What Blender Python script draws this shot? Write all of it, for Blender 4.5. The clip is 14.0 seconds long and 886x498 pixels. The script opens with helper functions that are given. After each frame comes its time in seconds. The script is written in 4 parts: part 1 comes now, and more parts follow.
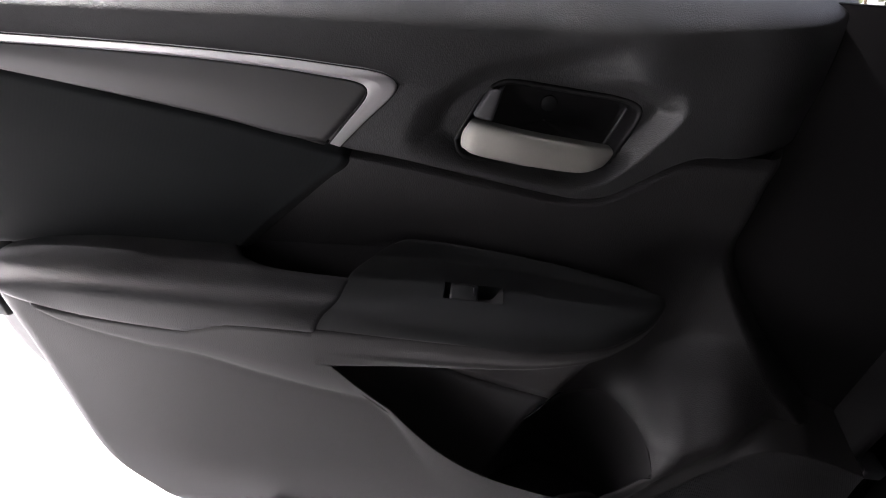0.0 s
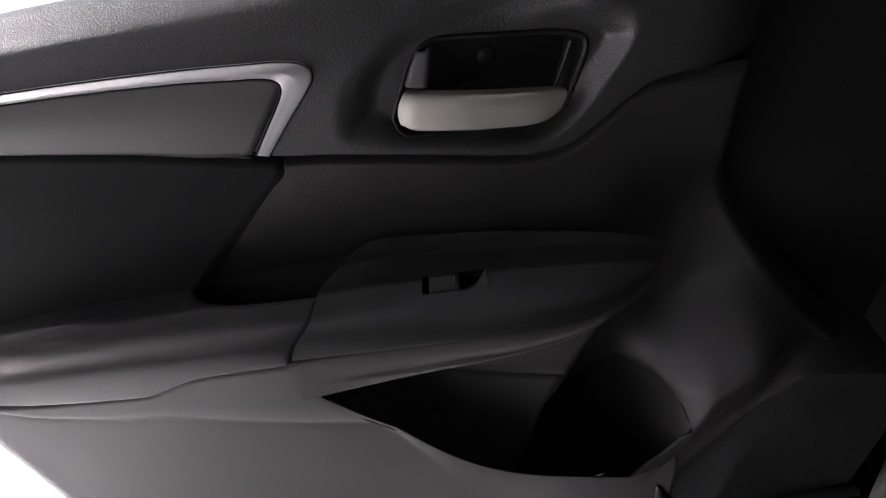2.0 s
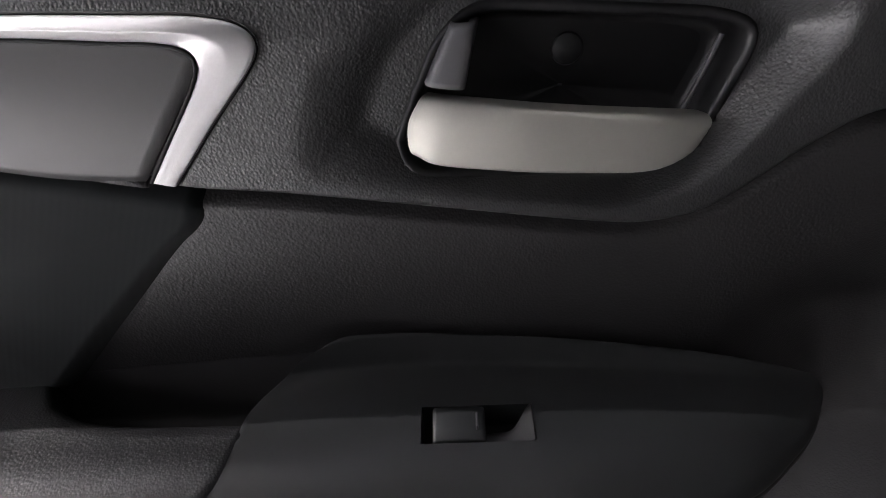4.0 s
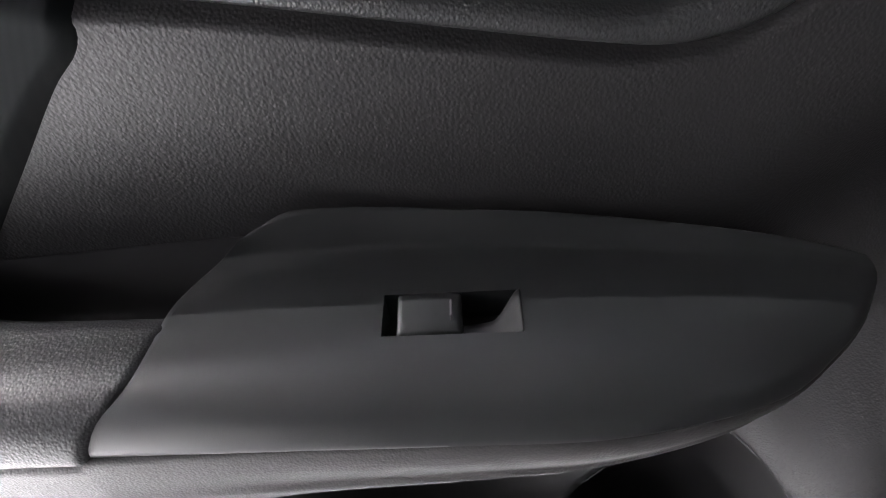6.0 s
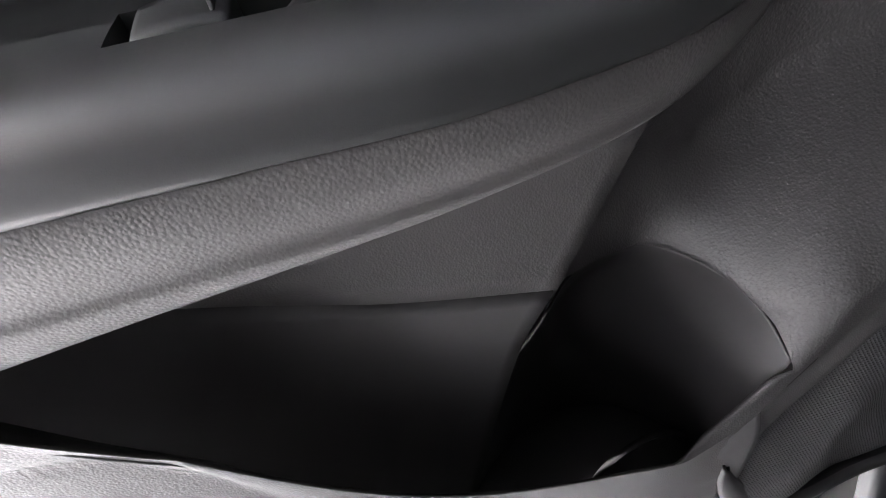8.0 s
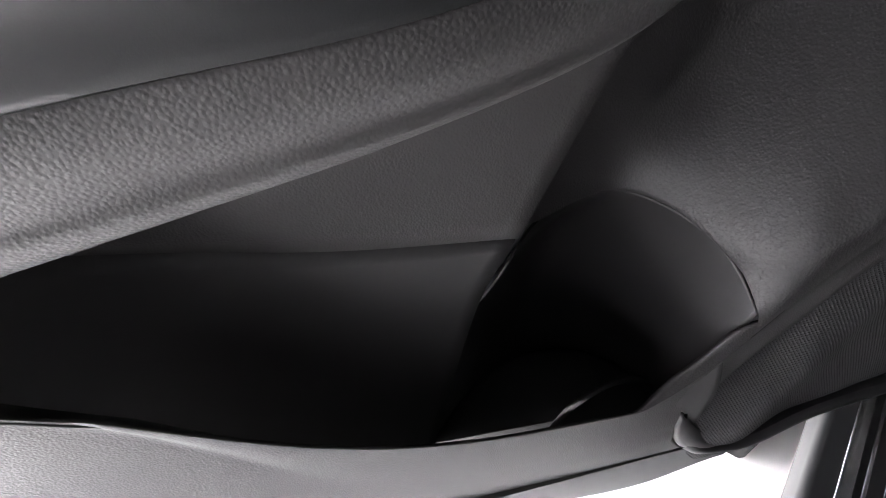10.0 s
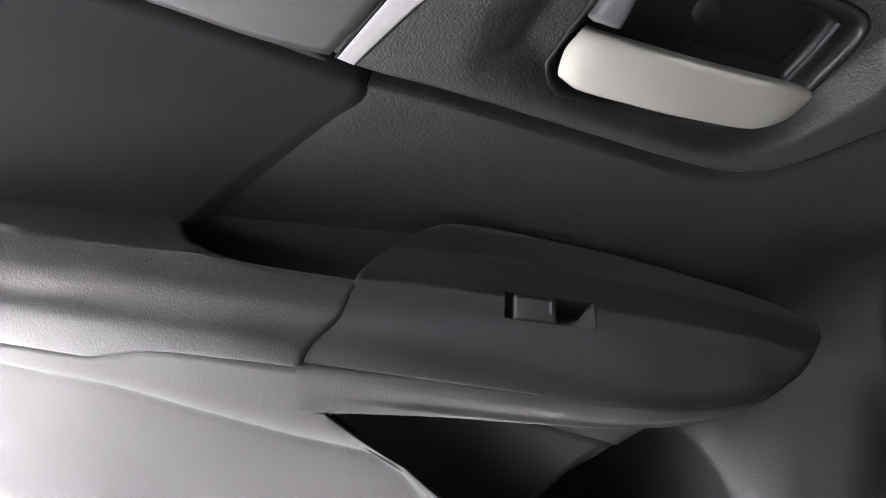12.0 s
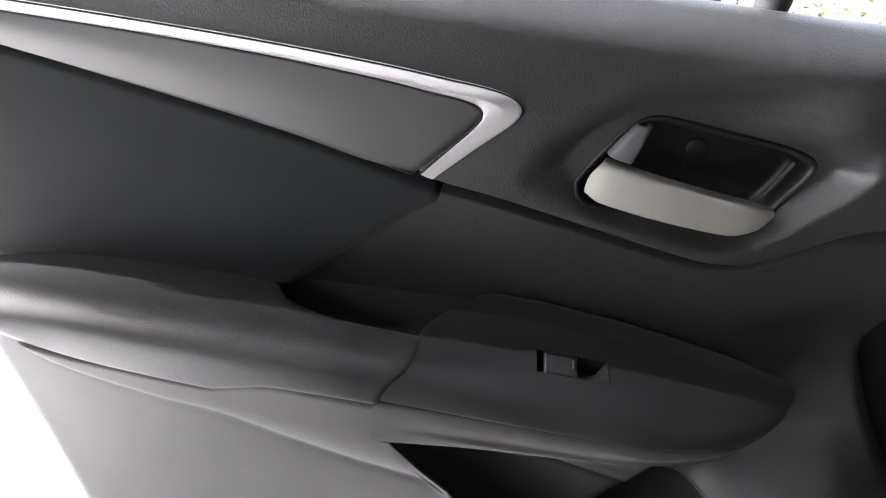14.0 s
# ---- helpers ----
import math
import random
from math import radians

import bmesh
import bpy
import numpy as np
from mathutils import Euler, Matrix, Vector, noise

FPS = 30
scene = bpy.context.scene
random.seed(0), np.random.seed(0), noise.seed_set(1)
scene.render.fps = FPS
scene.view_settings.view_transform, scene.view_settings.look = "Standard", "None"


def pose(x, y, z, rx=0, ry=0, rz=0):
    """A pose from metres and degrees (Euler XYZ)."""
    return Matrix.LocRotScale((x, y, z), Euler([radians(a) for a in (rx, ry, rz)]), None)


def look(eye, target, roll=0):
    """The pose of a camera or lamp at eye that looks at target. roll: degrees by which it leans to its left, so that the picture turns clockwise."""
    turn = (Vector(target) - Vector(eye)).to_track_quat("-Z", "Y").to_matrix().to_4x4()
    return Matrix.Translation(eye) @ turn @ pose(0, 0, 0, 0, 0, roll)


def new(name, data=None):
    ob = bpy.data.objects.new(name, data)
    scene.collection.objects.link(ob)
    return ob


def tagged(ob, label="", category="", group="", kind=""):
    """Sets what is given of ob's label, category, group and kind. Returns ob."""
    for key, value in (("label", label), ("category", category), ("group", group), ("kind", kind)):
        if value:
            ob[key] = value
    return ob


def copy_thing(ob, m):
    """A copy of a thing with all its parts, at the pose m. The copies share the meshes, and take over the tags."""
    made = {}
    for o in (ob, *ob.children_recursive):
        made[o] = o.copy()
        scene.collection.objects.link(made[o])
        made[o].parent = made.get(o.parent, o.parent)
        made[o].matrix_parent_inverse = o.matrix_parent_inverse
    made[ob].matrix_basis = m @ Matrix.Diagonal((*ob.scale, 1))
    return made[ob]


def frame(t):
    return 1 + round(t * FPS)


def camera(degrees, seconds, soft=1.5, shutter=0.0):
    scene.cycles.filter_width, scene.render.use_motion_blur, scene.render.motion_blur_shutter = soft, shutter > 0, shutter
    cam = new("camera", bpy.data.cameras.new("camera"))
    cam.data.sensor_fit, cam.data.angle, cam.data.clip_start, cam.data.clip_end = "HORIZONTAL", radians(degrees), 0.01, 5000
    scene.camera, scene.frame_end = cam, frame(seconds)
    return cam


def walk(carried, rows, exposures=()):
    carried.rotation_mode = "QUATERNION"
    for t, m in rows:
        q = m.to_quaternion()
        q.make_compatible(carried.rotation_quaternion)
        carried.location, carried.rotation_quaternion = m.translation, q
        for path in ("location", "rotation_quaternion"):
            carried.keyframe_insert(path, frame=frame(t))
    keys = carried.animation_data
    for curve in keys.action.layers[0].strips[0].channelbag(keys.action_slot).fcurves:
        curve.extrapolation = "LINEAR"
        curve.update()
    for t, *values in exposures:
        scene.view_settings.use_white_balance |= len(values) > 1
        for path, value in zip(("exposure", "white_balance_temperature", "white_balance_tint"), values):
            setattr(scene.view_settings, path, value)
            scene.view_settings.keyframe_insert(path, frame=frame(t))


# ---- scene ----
cam = camera(82.4, 14.0, soft=1.0)
PATH = [
    (0, (-0.0055, -0.2652, 0.9305), (-0.0162, -0.1070, 0.8086), 3.38),
    (0.5, (-0.0057, -0.2619, 0.9268), (-0.0149, -0.1035, 0.8051), 2.85),
    (1, (-0.0058, -0.2575, 0.9222), (-0.0142, -0.0989, 0.8005), 1.66),
    (1.5, (-0.0004, -0.2511, 0.9122), (-0.0093, -0.0915, 0.7920), -3.61),
    (2, (0.0095, -0.2418, 0.9049), (0.0004, -0.0838, 0.7825), -9.51),
    (2.5, (0.0107, -0.2316, 0.8831), (0.0025, -0.0704, 0.7651), -8.89),
    (3, (0.0112, -0.2027, 0.8695), (-0.0002, -0.0352, 0.7609), -6.15),
    (3.2, (0.0083, -0.1850, 0.8634), (-0.0023, -0.0160, 0.7569), -5.36),
    (5.3, (-0.0092, -0.0922, 0.8375), (-0.0123, 0.0627, 0.7110), -2.80),
    (5.5, (-0.0056, -0.0938, 0.8317), (-0.0090, 0.0578, 0.7012), -2.57),
    (6, (0.0038, -0.1070, 0.8101), (-0.0037, 0.0425, 0.6776), -4.60),
    (6.5, (0.0007, -0.1237, 0.7779), (0.0018, 0.0339, 0.6548), -2.54),
    (7, (0.0102, -0.1272, 0.7551), (0.0116, 0.0300, 0.6315), -5.24),
    (7.5, (0.0218, -0.1292, 0.7343), (0.0287, 0.0261, 0.6084), -10.28),
    (8, (0.0273, -0.1191, 0.7223), (0.0353, 0.0291, 0.5882), -11.95),
    (8.2, (0.0339, -0.1100, 0.7121), (0.0396, 0.0304, 0.5698), -13.22),
    (9.25, (0.0373, -0.1052, 0.7061), (0.0474, 0.0268, 0.5562), -10.99),
    (10.3, (0.0367, -0.1124, 0.7201), (0.0478, 0.0171, 0.5681), -8.76),
    (10.5, (0.0297, -0.1187, 0.7391), (0.0422, 0.0152, 0.5911), -7.28),
    (11, (0.0040, -0.1368, 0.7856), (0.0117, 0.0063, 0.6461), -1.43),
    (11.5, (-0.0337, -0.1487, 0.8280), (-0.0251, -0.0024, 0.6919), 6.85),
    (12, (-0.0530, -0.1664, 0.8573), (-0.0511, -0.0134, 0.7286), 8.37),
    (12.5, (-0.0686, -0.1845, 0.8892), (-0.0685, -0.0268, 0.7661), 9.48),
    (13, (-0.0736, -0.2030, 0.9113), (-0.0769, -0.0415, 0.7934), 9.23),
    (13.5, (-0.0773, -0.2060, 0.9097), (-0.0805, -0.0439, 0.7925), 9.30),
    (14, (-0.0767, -0.2057, 0.9090), (-0.0811, -0.0451, 0.7899), 9.04),
]
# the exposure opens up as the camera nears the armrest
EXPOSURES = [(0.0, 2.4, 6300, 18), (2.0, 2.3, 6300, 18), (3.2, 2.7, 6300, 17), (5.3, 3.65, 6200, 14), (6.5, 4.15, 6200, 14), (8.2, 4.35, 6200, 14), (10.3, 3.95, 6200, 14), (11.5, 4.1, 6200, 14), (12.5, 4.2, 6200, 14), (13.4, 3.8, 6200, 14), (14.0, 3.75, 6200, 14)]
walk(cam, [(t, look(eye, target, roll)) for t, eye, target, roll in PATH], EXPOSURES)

# ---------------------------------------------------------------- light
world = bpy.data.worlds.new("sky")
scene.world = world
world.use_nodes = True
wn = world.node_tree.nodes
sky = wn.new("ShaderNodeTexSky")
sky.sky_type = "NISHITA"
sky.sun_disc = False
sky.sun_elevation = radians(33.0)
sky.sun_rotation = radians(-85.7)
wn["Background"].inputs["Strength"].default_value = 0.075
sky.air_density, sky.dust_density, sky.ozone_density = 0.6, 6.0, 0.5
grey = wn.new("ShaderNodeHueSaturation")
grey.inputs["Saturation"].default_value = 0.4
world.node_tree.links.new(sky.outputs[0], grey.inputs["Color"])
world.node_tree.links.new(grey.outputs[0], wn["Background"].inputs["Color"])

sun = new("sun", bpy.data.lights.new("sun", "SUN"))
sun.data.energy = 4.8
sun.data.angle = radians(2)
sun.data.color = (1.0, 0.96, 0.92)
sun.matrix_world = look((-4.0, 0.3, 2.605), (0, 0, 0))


# ---------------------------------------------------------------- materials
def material(name, color, rough=0.5, metal=0.0, spec=0.5):
    m = bpy.data.materials.new(name)
    m.use_nodes = True
    b = m.node_tree.nodes["Principled BSDF"]
    b.inputs["Base Color"].default_value = (*color, 1)
    b.inputs["Roughness"].default_value = rough
    b.inputs["Metallic"].default_value = metal
    b.inputs["Specular IOR Level"].default_value = spec
    return m, m.node_tree.nodes, m.node_tree.links, b


def coords(n, l, scale=(1, 1, 1), turn=(0, 0, 0)):
    c = n.new("ShaderNodeTexCoord")
    mp = n.new("ShaderNodeMapping")
    mp.inputs["Scale"].default_value = scale
    mp.inputs["Rotation"].default_value = turn
    l.new(c.outputs["Object"], mp.inputs["Vector"])
    return mp.outputs["Vector"]


def wear(n, l, b, color, spread, rough, rough_spread, scale=18.0):
    """Broad and fine variation of colour and gloss."""
    v = coords(n, l)
    big = n.new("ShaderNodeTexNoise")
    big.inputs["Scale"].default_value = scale
    big.inputs["Detail"].default_value = 6
    fine = n.new("ShaderNodeTexNoise")
    fine.inputs["Scale"].default_value = 900
    fine.inputs["Detail"].default_value = 2
    l.new(v, big.inputs["Vector"])
    l.new(v, fine.inputs["Vector"])
    mix = n.new("ShaderNodeMath")
    mix.operation = "MULTIPLY_ADD"
    mix.inputs[1].default_value = 0.35
    l.new(fine.outputs["Fac"], mix.inputs[0])
    l.new(big.outputs["Fac"], mix.inputs[2])
    ramp = n.new("ShaderNodeMapRange")
    ramp.inputs["From Min"].default_value = 0.4
    ramp.inputs["From Max"].default_value = 1.0
    ramp.inputs["To Min"].default_value = 1 - spread
    ramp.inputs["To Max"].default_value = 1 + spread
    l.new(mix.outputs[0], ramp.inputs["Value"])
    col = n.new("ShaderNodeVectorMath")
    col.operation = "SCALE"
    col.inputs[0].default_value = color
    l.new(ramp.outputs[0], col.inputs["Scale"])
    l.new(col.outputs[0], b.inputs["Base Color"])
    rr = n.new("ShaderNodeMapRange")
    rr.inputs["From Min"].default_value = 0.4
    rr.inputs["From Max"].default_value = 1.0
    rr.inputs["To Min"].default_value = rough - rough_spread
    rr.inputs["To Max"].default_value = rough + rough_spread
    l.new(mix.outputs[0], rr.inputs["Value"])
    l.new(rr.outputs[0], b.inputs["Roughness"])


def leather(name, color, rough, cell=0.85, depth=0.00017, stretch=0.75):
    """Pebbled vinyl grain: raised cells of about cell millimetres with fine creases between."""
    m, n, l, b = material(name, color, rough)
    wear(n, l, b, color, 0.10, rough, 0.05)
    k = 1000.0 / cell
    v = coords(n, l, (k, k, k * stretch))
    warp = n.new("ShaderNodeTexNoise")
    warp.inputs["Scale"].default_value = 0.9
    warp.inputs["Detail"].default_value = 2
    l.new(v, warp.inputs["Vector"])
    add = n.new("ShaderNodeVectorMath")
    add.operation = "MULTIPLY_ADD"
    add.inputs[1].default_value = (0.4, 0.4, 0.4)
    l.new(warp.outputs["Color"], add.inputs[0])
    l.new(v, add.inputs[2])
    vor = n.new("ShaderNodeTexVoronoi")
    vor.feature = "SMOOTH_F1"
    vor.inputs["Smoothness"].default_value = 0.35
    vor.inputs["Scale"].default_value = 1.0
    l.new(add.outputs[0], vor.inputs["Vector"])
    inv = n.new("ShaderNodeMapRange")
    inv.inputs["From Min"].default_value = 0.0
    inv.inputs["From Max"].default_value = 0.75
    inv.inputs["To Min"].default_value = 1.0
    inv.inputs["To Max"].default_value = 0.0
    l.new(vor.outputs["Distance"], inv.inputs["Value"])
    bump = n.new("ShaderNodeBump")
    bump.inputs["Strength"].default_value = 0.8
    bump.inputs["Distance"].default_value = depth
    l.new(inv.outputs[0], bump.inputs["Height"])
    l.new(bump.outputs[0], b.inputs["Normal"])
    return m


def satin(name, color, rough, metal=0.0, bump_depth=0.00003, scale=2500.0, spread=0.06):
    m, n, l, b = material(name, color, rough, metal)
    wear(n, l, b, color, spread, rough, 0.04)
    v = coords(n, l)
    t = n.new("ShaderNodeTexNoise")
    t.inputs["Scale"].default_value = scale
    t.inputs["Detail"].default_value = 3
    l.new(v, t.inputs["Vector"])
    bump = n.new("ShaderNodeBump")
    bump.inputs["Strength"].default_value = 0.6
    bump.inputs["Distance"].default_value = bump_depth
    l.new(t.outputs["Fac"], bump.inputs["Height"])
    l.new(bump.outputs[0], b.inputs["Normal"])
    return m


def ribbed_cloth(name, color, pitch=1.35):
    """Knitted cloth with fine upright ribs."""
    m, n, l, b = material(name, color, 0.9, spec=0.2)
    wear(n, l, b, color, 0.15, 0.9, 0.05)
    b.inputs["Sheen Weight"].default_value = 0.15
    v = coords(n, l, turn=(0, radians(-27), 0))
    wav = n.new("ShaderNodeTexWave")
    wav.bands_direction = "X"
    wav.inputs["Scale"].default_value = 1000.0 / pitch / 20.0 * math.pi
    wav.inputs["Distortion"].default_value = 0.6
    wav.inputs["Detail Scale"].default_value = 3.0
    l.new(v, wav.inputs["Vector"])
    bump = n.new("ShaderNodeBump")
    bump.inputs["Strength"].default_value = 0.6
    bump.inputs["Distance"].default_value = 0.000035
    l.new(wav.outputs["Fac"], bump.inputs["Height"])
    l.new(bump.outputs[0], b.inputs["Normal"])
    return m


def speaker_mesh(name, color, pitch=1.5):
    """Perforated grille: rows of small dark holes, set on the slant."""
    m, n, l, b = material(name, color, 0.55)
    v = coords(n, l, (1000.0 / pitch,) * 3, (0, radians(28), 0))
    vor = n.new("ShaderNodeTexVoronoi")
    vor.inputs["Randomness"].default_value = 0.0
    vor.voronoi_dimensions = "2D"
    vor.inputs["Scale"].default_value = 1.0
    sep = n.new("ShaderNodeSeparateXYZ")
    com = n.new("ShaderNodeCombineXYZ")
    l.new(v, sep.inputs[0])
    l.new(sep.outputs["X"], com.inputs["X"])
    l.new(sep.outputs["Z"], com.inputs["Y"])
    l.new(com.outputs[0], vor.inputs["Vector"])
    edge = n.new("ShaderNodeMapRange")
    edge.inputs["From Min"].default_value = 0.26
    edge.inputs["From Max"].default_value = 0.40
    l.new(vor.outputs["Distance"], edge.inputs["Value"])
    mix = n.new("ShaderNodeMix")
    mix.data_type = "RGBA"
    mix.inputs["A"].default_value = (0.004, 0.004, 0.004, 1)
    mix.inputs["B"].default_value = (*color, 1)
    l.new(edge.outputs[0], mix.inputs["Factor"])
    l.new(mix.outputs["Result"], b.inputs["Base Color"])
    bump = n.new("ShaderNodeBump")
    bump.inputs["Strength"].default_value = 1.0
    bump.inputs["Distance"].default_value = 0.0005
    l.new(edge.outputs[0], bump.inputs["Height"])
    l.new(bump.outputs[0], b.inputs["Normal"])
    return m


LEATHER = leather("black_grained_vinyl", (0.034, 0.0345, 0.0355), 0.42, cell=0.85, depth=0.00016, stretch=0.9)
LEATHER_PAD = leather("black_smooth_grained_vinyl", (0.031, 0.031, 0.032), 0.47, cell=0.9, depth=0.00012, stretch=0.9)
LEATHER_SOFT = leather("black_fine_grained_vinyl", (0.032, 0.0311, 0.0316), 0.46, cell=1.0, depth=0.00014, stretch=0.9)
LEATHER_LOWER = leather("charcoal_moulded_plastic", (0.056, 0.0542, 0.0542), 0.55, cell=0.85, depth=0.00011, stretch=0.95)
SATIN_BLACK = satin("satin_charcoal_plastic", (0.0225, 0.0242, 0.0248), 0.44)
SATIN_GREY = satin("satin_grey_insert", (0.070, 0.069, 0.069), 0.45)
SILVER = satin("satin_silver_trim", (0.74, 0.732, 0.735), 0.36, 0.5)
CHAMPAGNE = satin("champagne_silver_lever", (0.53, 0.525, 0.475), 0.45, 0.6)
LINING = satin("charcoal_pocket_plastic", (0.058, 0.057, 0.058), 0.55)
# darker copy of the pocket plastic: the bottle hollow's shade is in its colour
HOLLOW_SHADED = satin("charcoal_plastic_shaded", (0.027, 0.026, 0.027), 0.5)
RAMP = satin("dark_ramp_plastic", (0.010, 0.010, 0.011), 0.45)
GLOSS_BLACK = satin("smooth_black_plastic", (0.016, 0.016, 0.017), 0.36, bump_depth=0.000004)
DEEP_BLACK = satin("matt_black_plastic", (0.010, 0.009, 0.010), 0.75)
for m, gloss in ((SATIN_BLACK, 0.65), (LEATHER, 0.9)):
    m.node_tree.nodes["Principled BSDF"].inputs["Specular IOR Level"].default_value = gloss
CLOTH = ribbed_cloth("dark_ribbed_cloth", (0.0145, 0.0175, 0.0185))
GRILLE = speaker_mesh("speaker_mesh", (0.036, 0.036, 0.038))
PAINT = satin("grey_metallic_paint", (0.12, 0.12, 0.125), 0.35, 0.3)
BODY = satin("dark_grey_paint", (0.10, 0.10, 0.105), 0.4, 0.1)
RUBBER = satin("black_rubber", (0.015, 0.015, 0.016), 0.7)
CHROME = satin("bright_scuff_metal", (0.75, 0.75, 0.76), 0.25, 1.0)
FLOOR = satin("pale_glossy_floor", (0.78, 0.78, 0.78), 0.35, bump_depth=0.0002, scale=60)
CABIN = satin("dark_cabin_lining", (0.016, 0.0155, 0.0155), 0.8)
WHITE = satin("white_paint", (0.80, 0.80, 0.80), 0.5)
LEAF = satin("green_leaf", (0.11, 0.13, 0.065), 0.6, spread=0.4)
# fence steel darkened in colour, standing in for shade outside the window
STEEL_SHADED = satin("grey_steel_shaded", (0.035, 0.036, 0.037), 0.5)
BARK = satin("brown_bark", (0.12, 0.09, 0.06), 0.9, spread=0.3)
MARK = satin("pale_grey_mark", (0.12, 0.12, 0.125), 0.4)

glass_mat, gn, gl, gb = material("clear_window_glass", (1, 1, 1), 0.0)
gb.inputs["Transmission Weight"].default_value = 1.0
gb.inputs["IOR"].default_value = 1.1


# ---------------------------------------------------------------- geometry helpers (millimetres from the window switch)
FLOOR_DROP = 700.0


def metres(a):
    a = np.asarray(a, float)
    return (a + np.array([0, 0, FLOOR_DROP])) / 1000.0


def spline(points, n):
    """n even steps along a smooth curve through a few control points."""
    p = np.asarray(points, float)
    if len(p) == 2:
        return p[0] + (p[1] - p[0]) * np.linspace(0, 1, n)[:, None]
    d = np.r_[0, np.cumsum(np.maximum(np.linalg.norm(np.diff(p, axis=0), axis=1), 1e-6) ** 0.5)]
    tan = np.zeros_like(p)
    for i in range(len(p)):
        a, b = max(i - 1, 0), min(i + 1, len(p) - 1)
        tan[i] = (p[b] - p[a]) / (d[b] - d[a])
    fine = np.linspace(0, d[-1], 40 * len(p))

    def at(s):
        k = np.clip(np.searchsorted(d, s, "right") - 1, 0, len(p) - 2)
        h = (d[k + 1] - d[k])[:, None]
        u = ((s - d[k])[:, None]) / h
        return ((2 * u**3 - 3 * u**2 + 1) * p[k] + (u**3 - 2 * u**2 + u) * h * tan[k]
                + (-2 * u**3 + 3 * u**2) * p[k + 1] + (u**3 - u**2) * h * tan[k + 1])

    q = at(fine)
    run = np.r_[0, np.cumsum(np.linalg.norm(np.diff(q, axis=0), axis=1))]
    return at(np.interp(np.linspace(0, run[-1], n), run, fine))


def line(points):
    """A smooth function of x through (x, value) pairs."""
    q = spline(sorted(points), 400)
    return lambda x: np.interp(x, q[:, 0], q[:, 1])


def smooth(a, b, x):
    t = np.clip((np.asarray(x, float) - a) / (b - a), 0, 1)
    return t * t * (3 - 2 * t)


def loft(curves, n, m):
    """Skin over control curves: n steps along them, m steps across."""
    rows = np.stack([spline(c, n) for c in curves])
    return np.stack([spline(rows[:, i], m) for i in range(n)], 1)


def mesh_of(grids, name):
    """One mesh from arrays of rows x columns x 3 (millimetres)."""
    verts, faces = [], []
    for g in grids:
        r, c, _ = g.shape
        base = len(verts)
        verts += [tuple(v) for v in metres(g).reshape(-1, 3)]
        for i in range(r - 1):
            for j in range(c - 1):
                a = base + i * c + j
                faces.append((a, a + 1, a + c + 1, a + c))
    me = bpy.data.meshes.new(name)
    me.from_pydata(verts, [], faces)
    me.validate()
    return me


def part(name, data, mat, parent, label="", thick=0.0, flip=False):
    """One mesh object under a thing or a part. data: a bmesh or a mesh."""
    if isinstance(data, bmesh.types.BMesh):
        me = bpy.data.meshes.new(name)
        data.to_mesh(me)
        data.free()
    else:
        me = data
    if flip:
        me.flip_normals()
    for p in me.polygons:
        p.use_smooth = True
    me.materials.append(mat)
    ob = new(name, me)
    ob.parent = parent
    if thick:
        s = ob.modifiers.new("thickness", "SOLIDIFY")
        s.thickness = thick
        s.offset = -1
    if label:
        tagged(ob, label)
    return ob


def thing(name, label, category, group="", kind=""):
    ob = new(name)
    ob.empty_display_size = 0.05
    return tagged(ob, label, category, group, kind)


def box(bm, lo, hi, bevel=0.0, segments=2):
    """A bevelled block between two corners, in millimetres."""
    lo, hi = metres(lo), metres(hi)
    made = bmesh.ops.create_cube(bm, size=1.0)["verts"]
    for v in made:
        v.co = Vector([(lo[i] + hi[i]) / 2 + v.co[i] * (hi[i] - lo[i]) for i in range(3)])
    if bevel:
        edges = list({e for v in made for e in v.link_edges})
        bmesh.ops.bevel(bm, geom=edges, offset=bevel / 1000, segments=segments, profile=0.5, affect="EDGES")
    return bm


def tube(points, radius, n=60, sides=10, closed=False, taper=None):
    """A round bar along a smooth curve."""
    p = spline(list(points) + ([points[0]] if closed else []), n)
    rings = []
    for i in range(n):
        d = p[min(i + 1, n - 1)] - p[max(i - 1, 0)]
        if closed and i in (0, n - 1):
            d = p[1] - p[n - 2]
        d /= np.linalg.norm(d)
        a = np.cross(d, (0, 1, 0.1))
        a /= np.linalg.norm(a)
        b = np.cross(d, a)
        r = radius if taper is None else radius * taper(i / (n - 1))
        w = np.linspace(0, 2 * math.pi, sides + 1)
        rings.append(p[i] + r * (np.cos(w)[:, None] * a + np.sin(w)[:, None] * b))
    return np.stack(rings)


def outline_distance(x, z, poly):
    """How far a place lies inside a closed outline (negative: outside)."""
    px, pz = poly[:, 0], poly[:, 1]
    qx, qz = np.roll(px, -1), np.roll(pz, -1)
    X, Z = np.asarray(x)[..., None], np.asarray(z)[..., None]
    ex, ez = qx - px, qz - pz
    t = np.clip(((X - px) * ex + (Z - pz) * ez) / (ex**2 + ez**2 + 1e-9), 0, 1)
    dist = np.sqrt((X - px - t * ex) ** 2 + (Z - pz - t * ez) ** 2).min(-1)
    cross = ((pz > Z) != (qz > Z)) & (X < ex * (Z - pz) / np.where(np.abs(ez) < 1e-9, 1e-9, ez) + px)
    return np.where(cross.sum(-1) % 2 == 1, dist, -dist)


def ring(points, n=120):
    q = spline(list(points) + [points[0]], n + 1)
    return q[:-1]


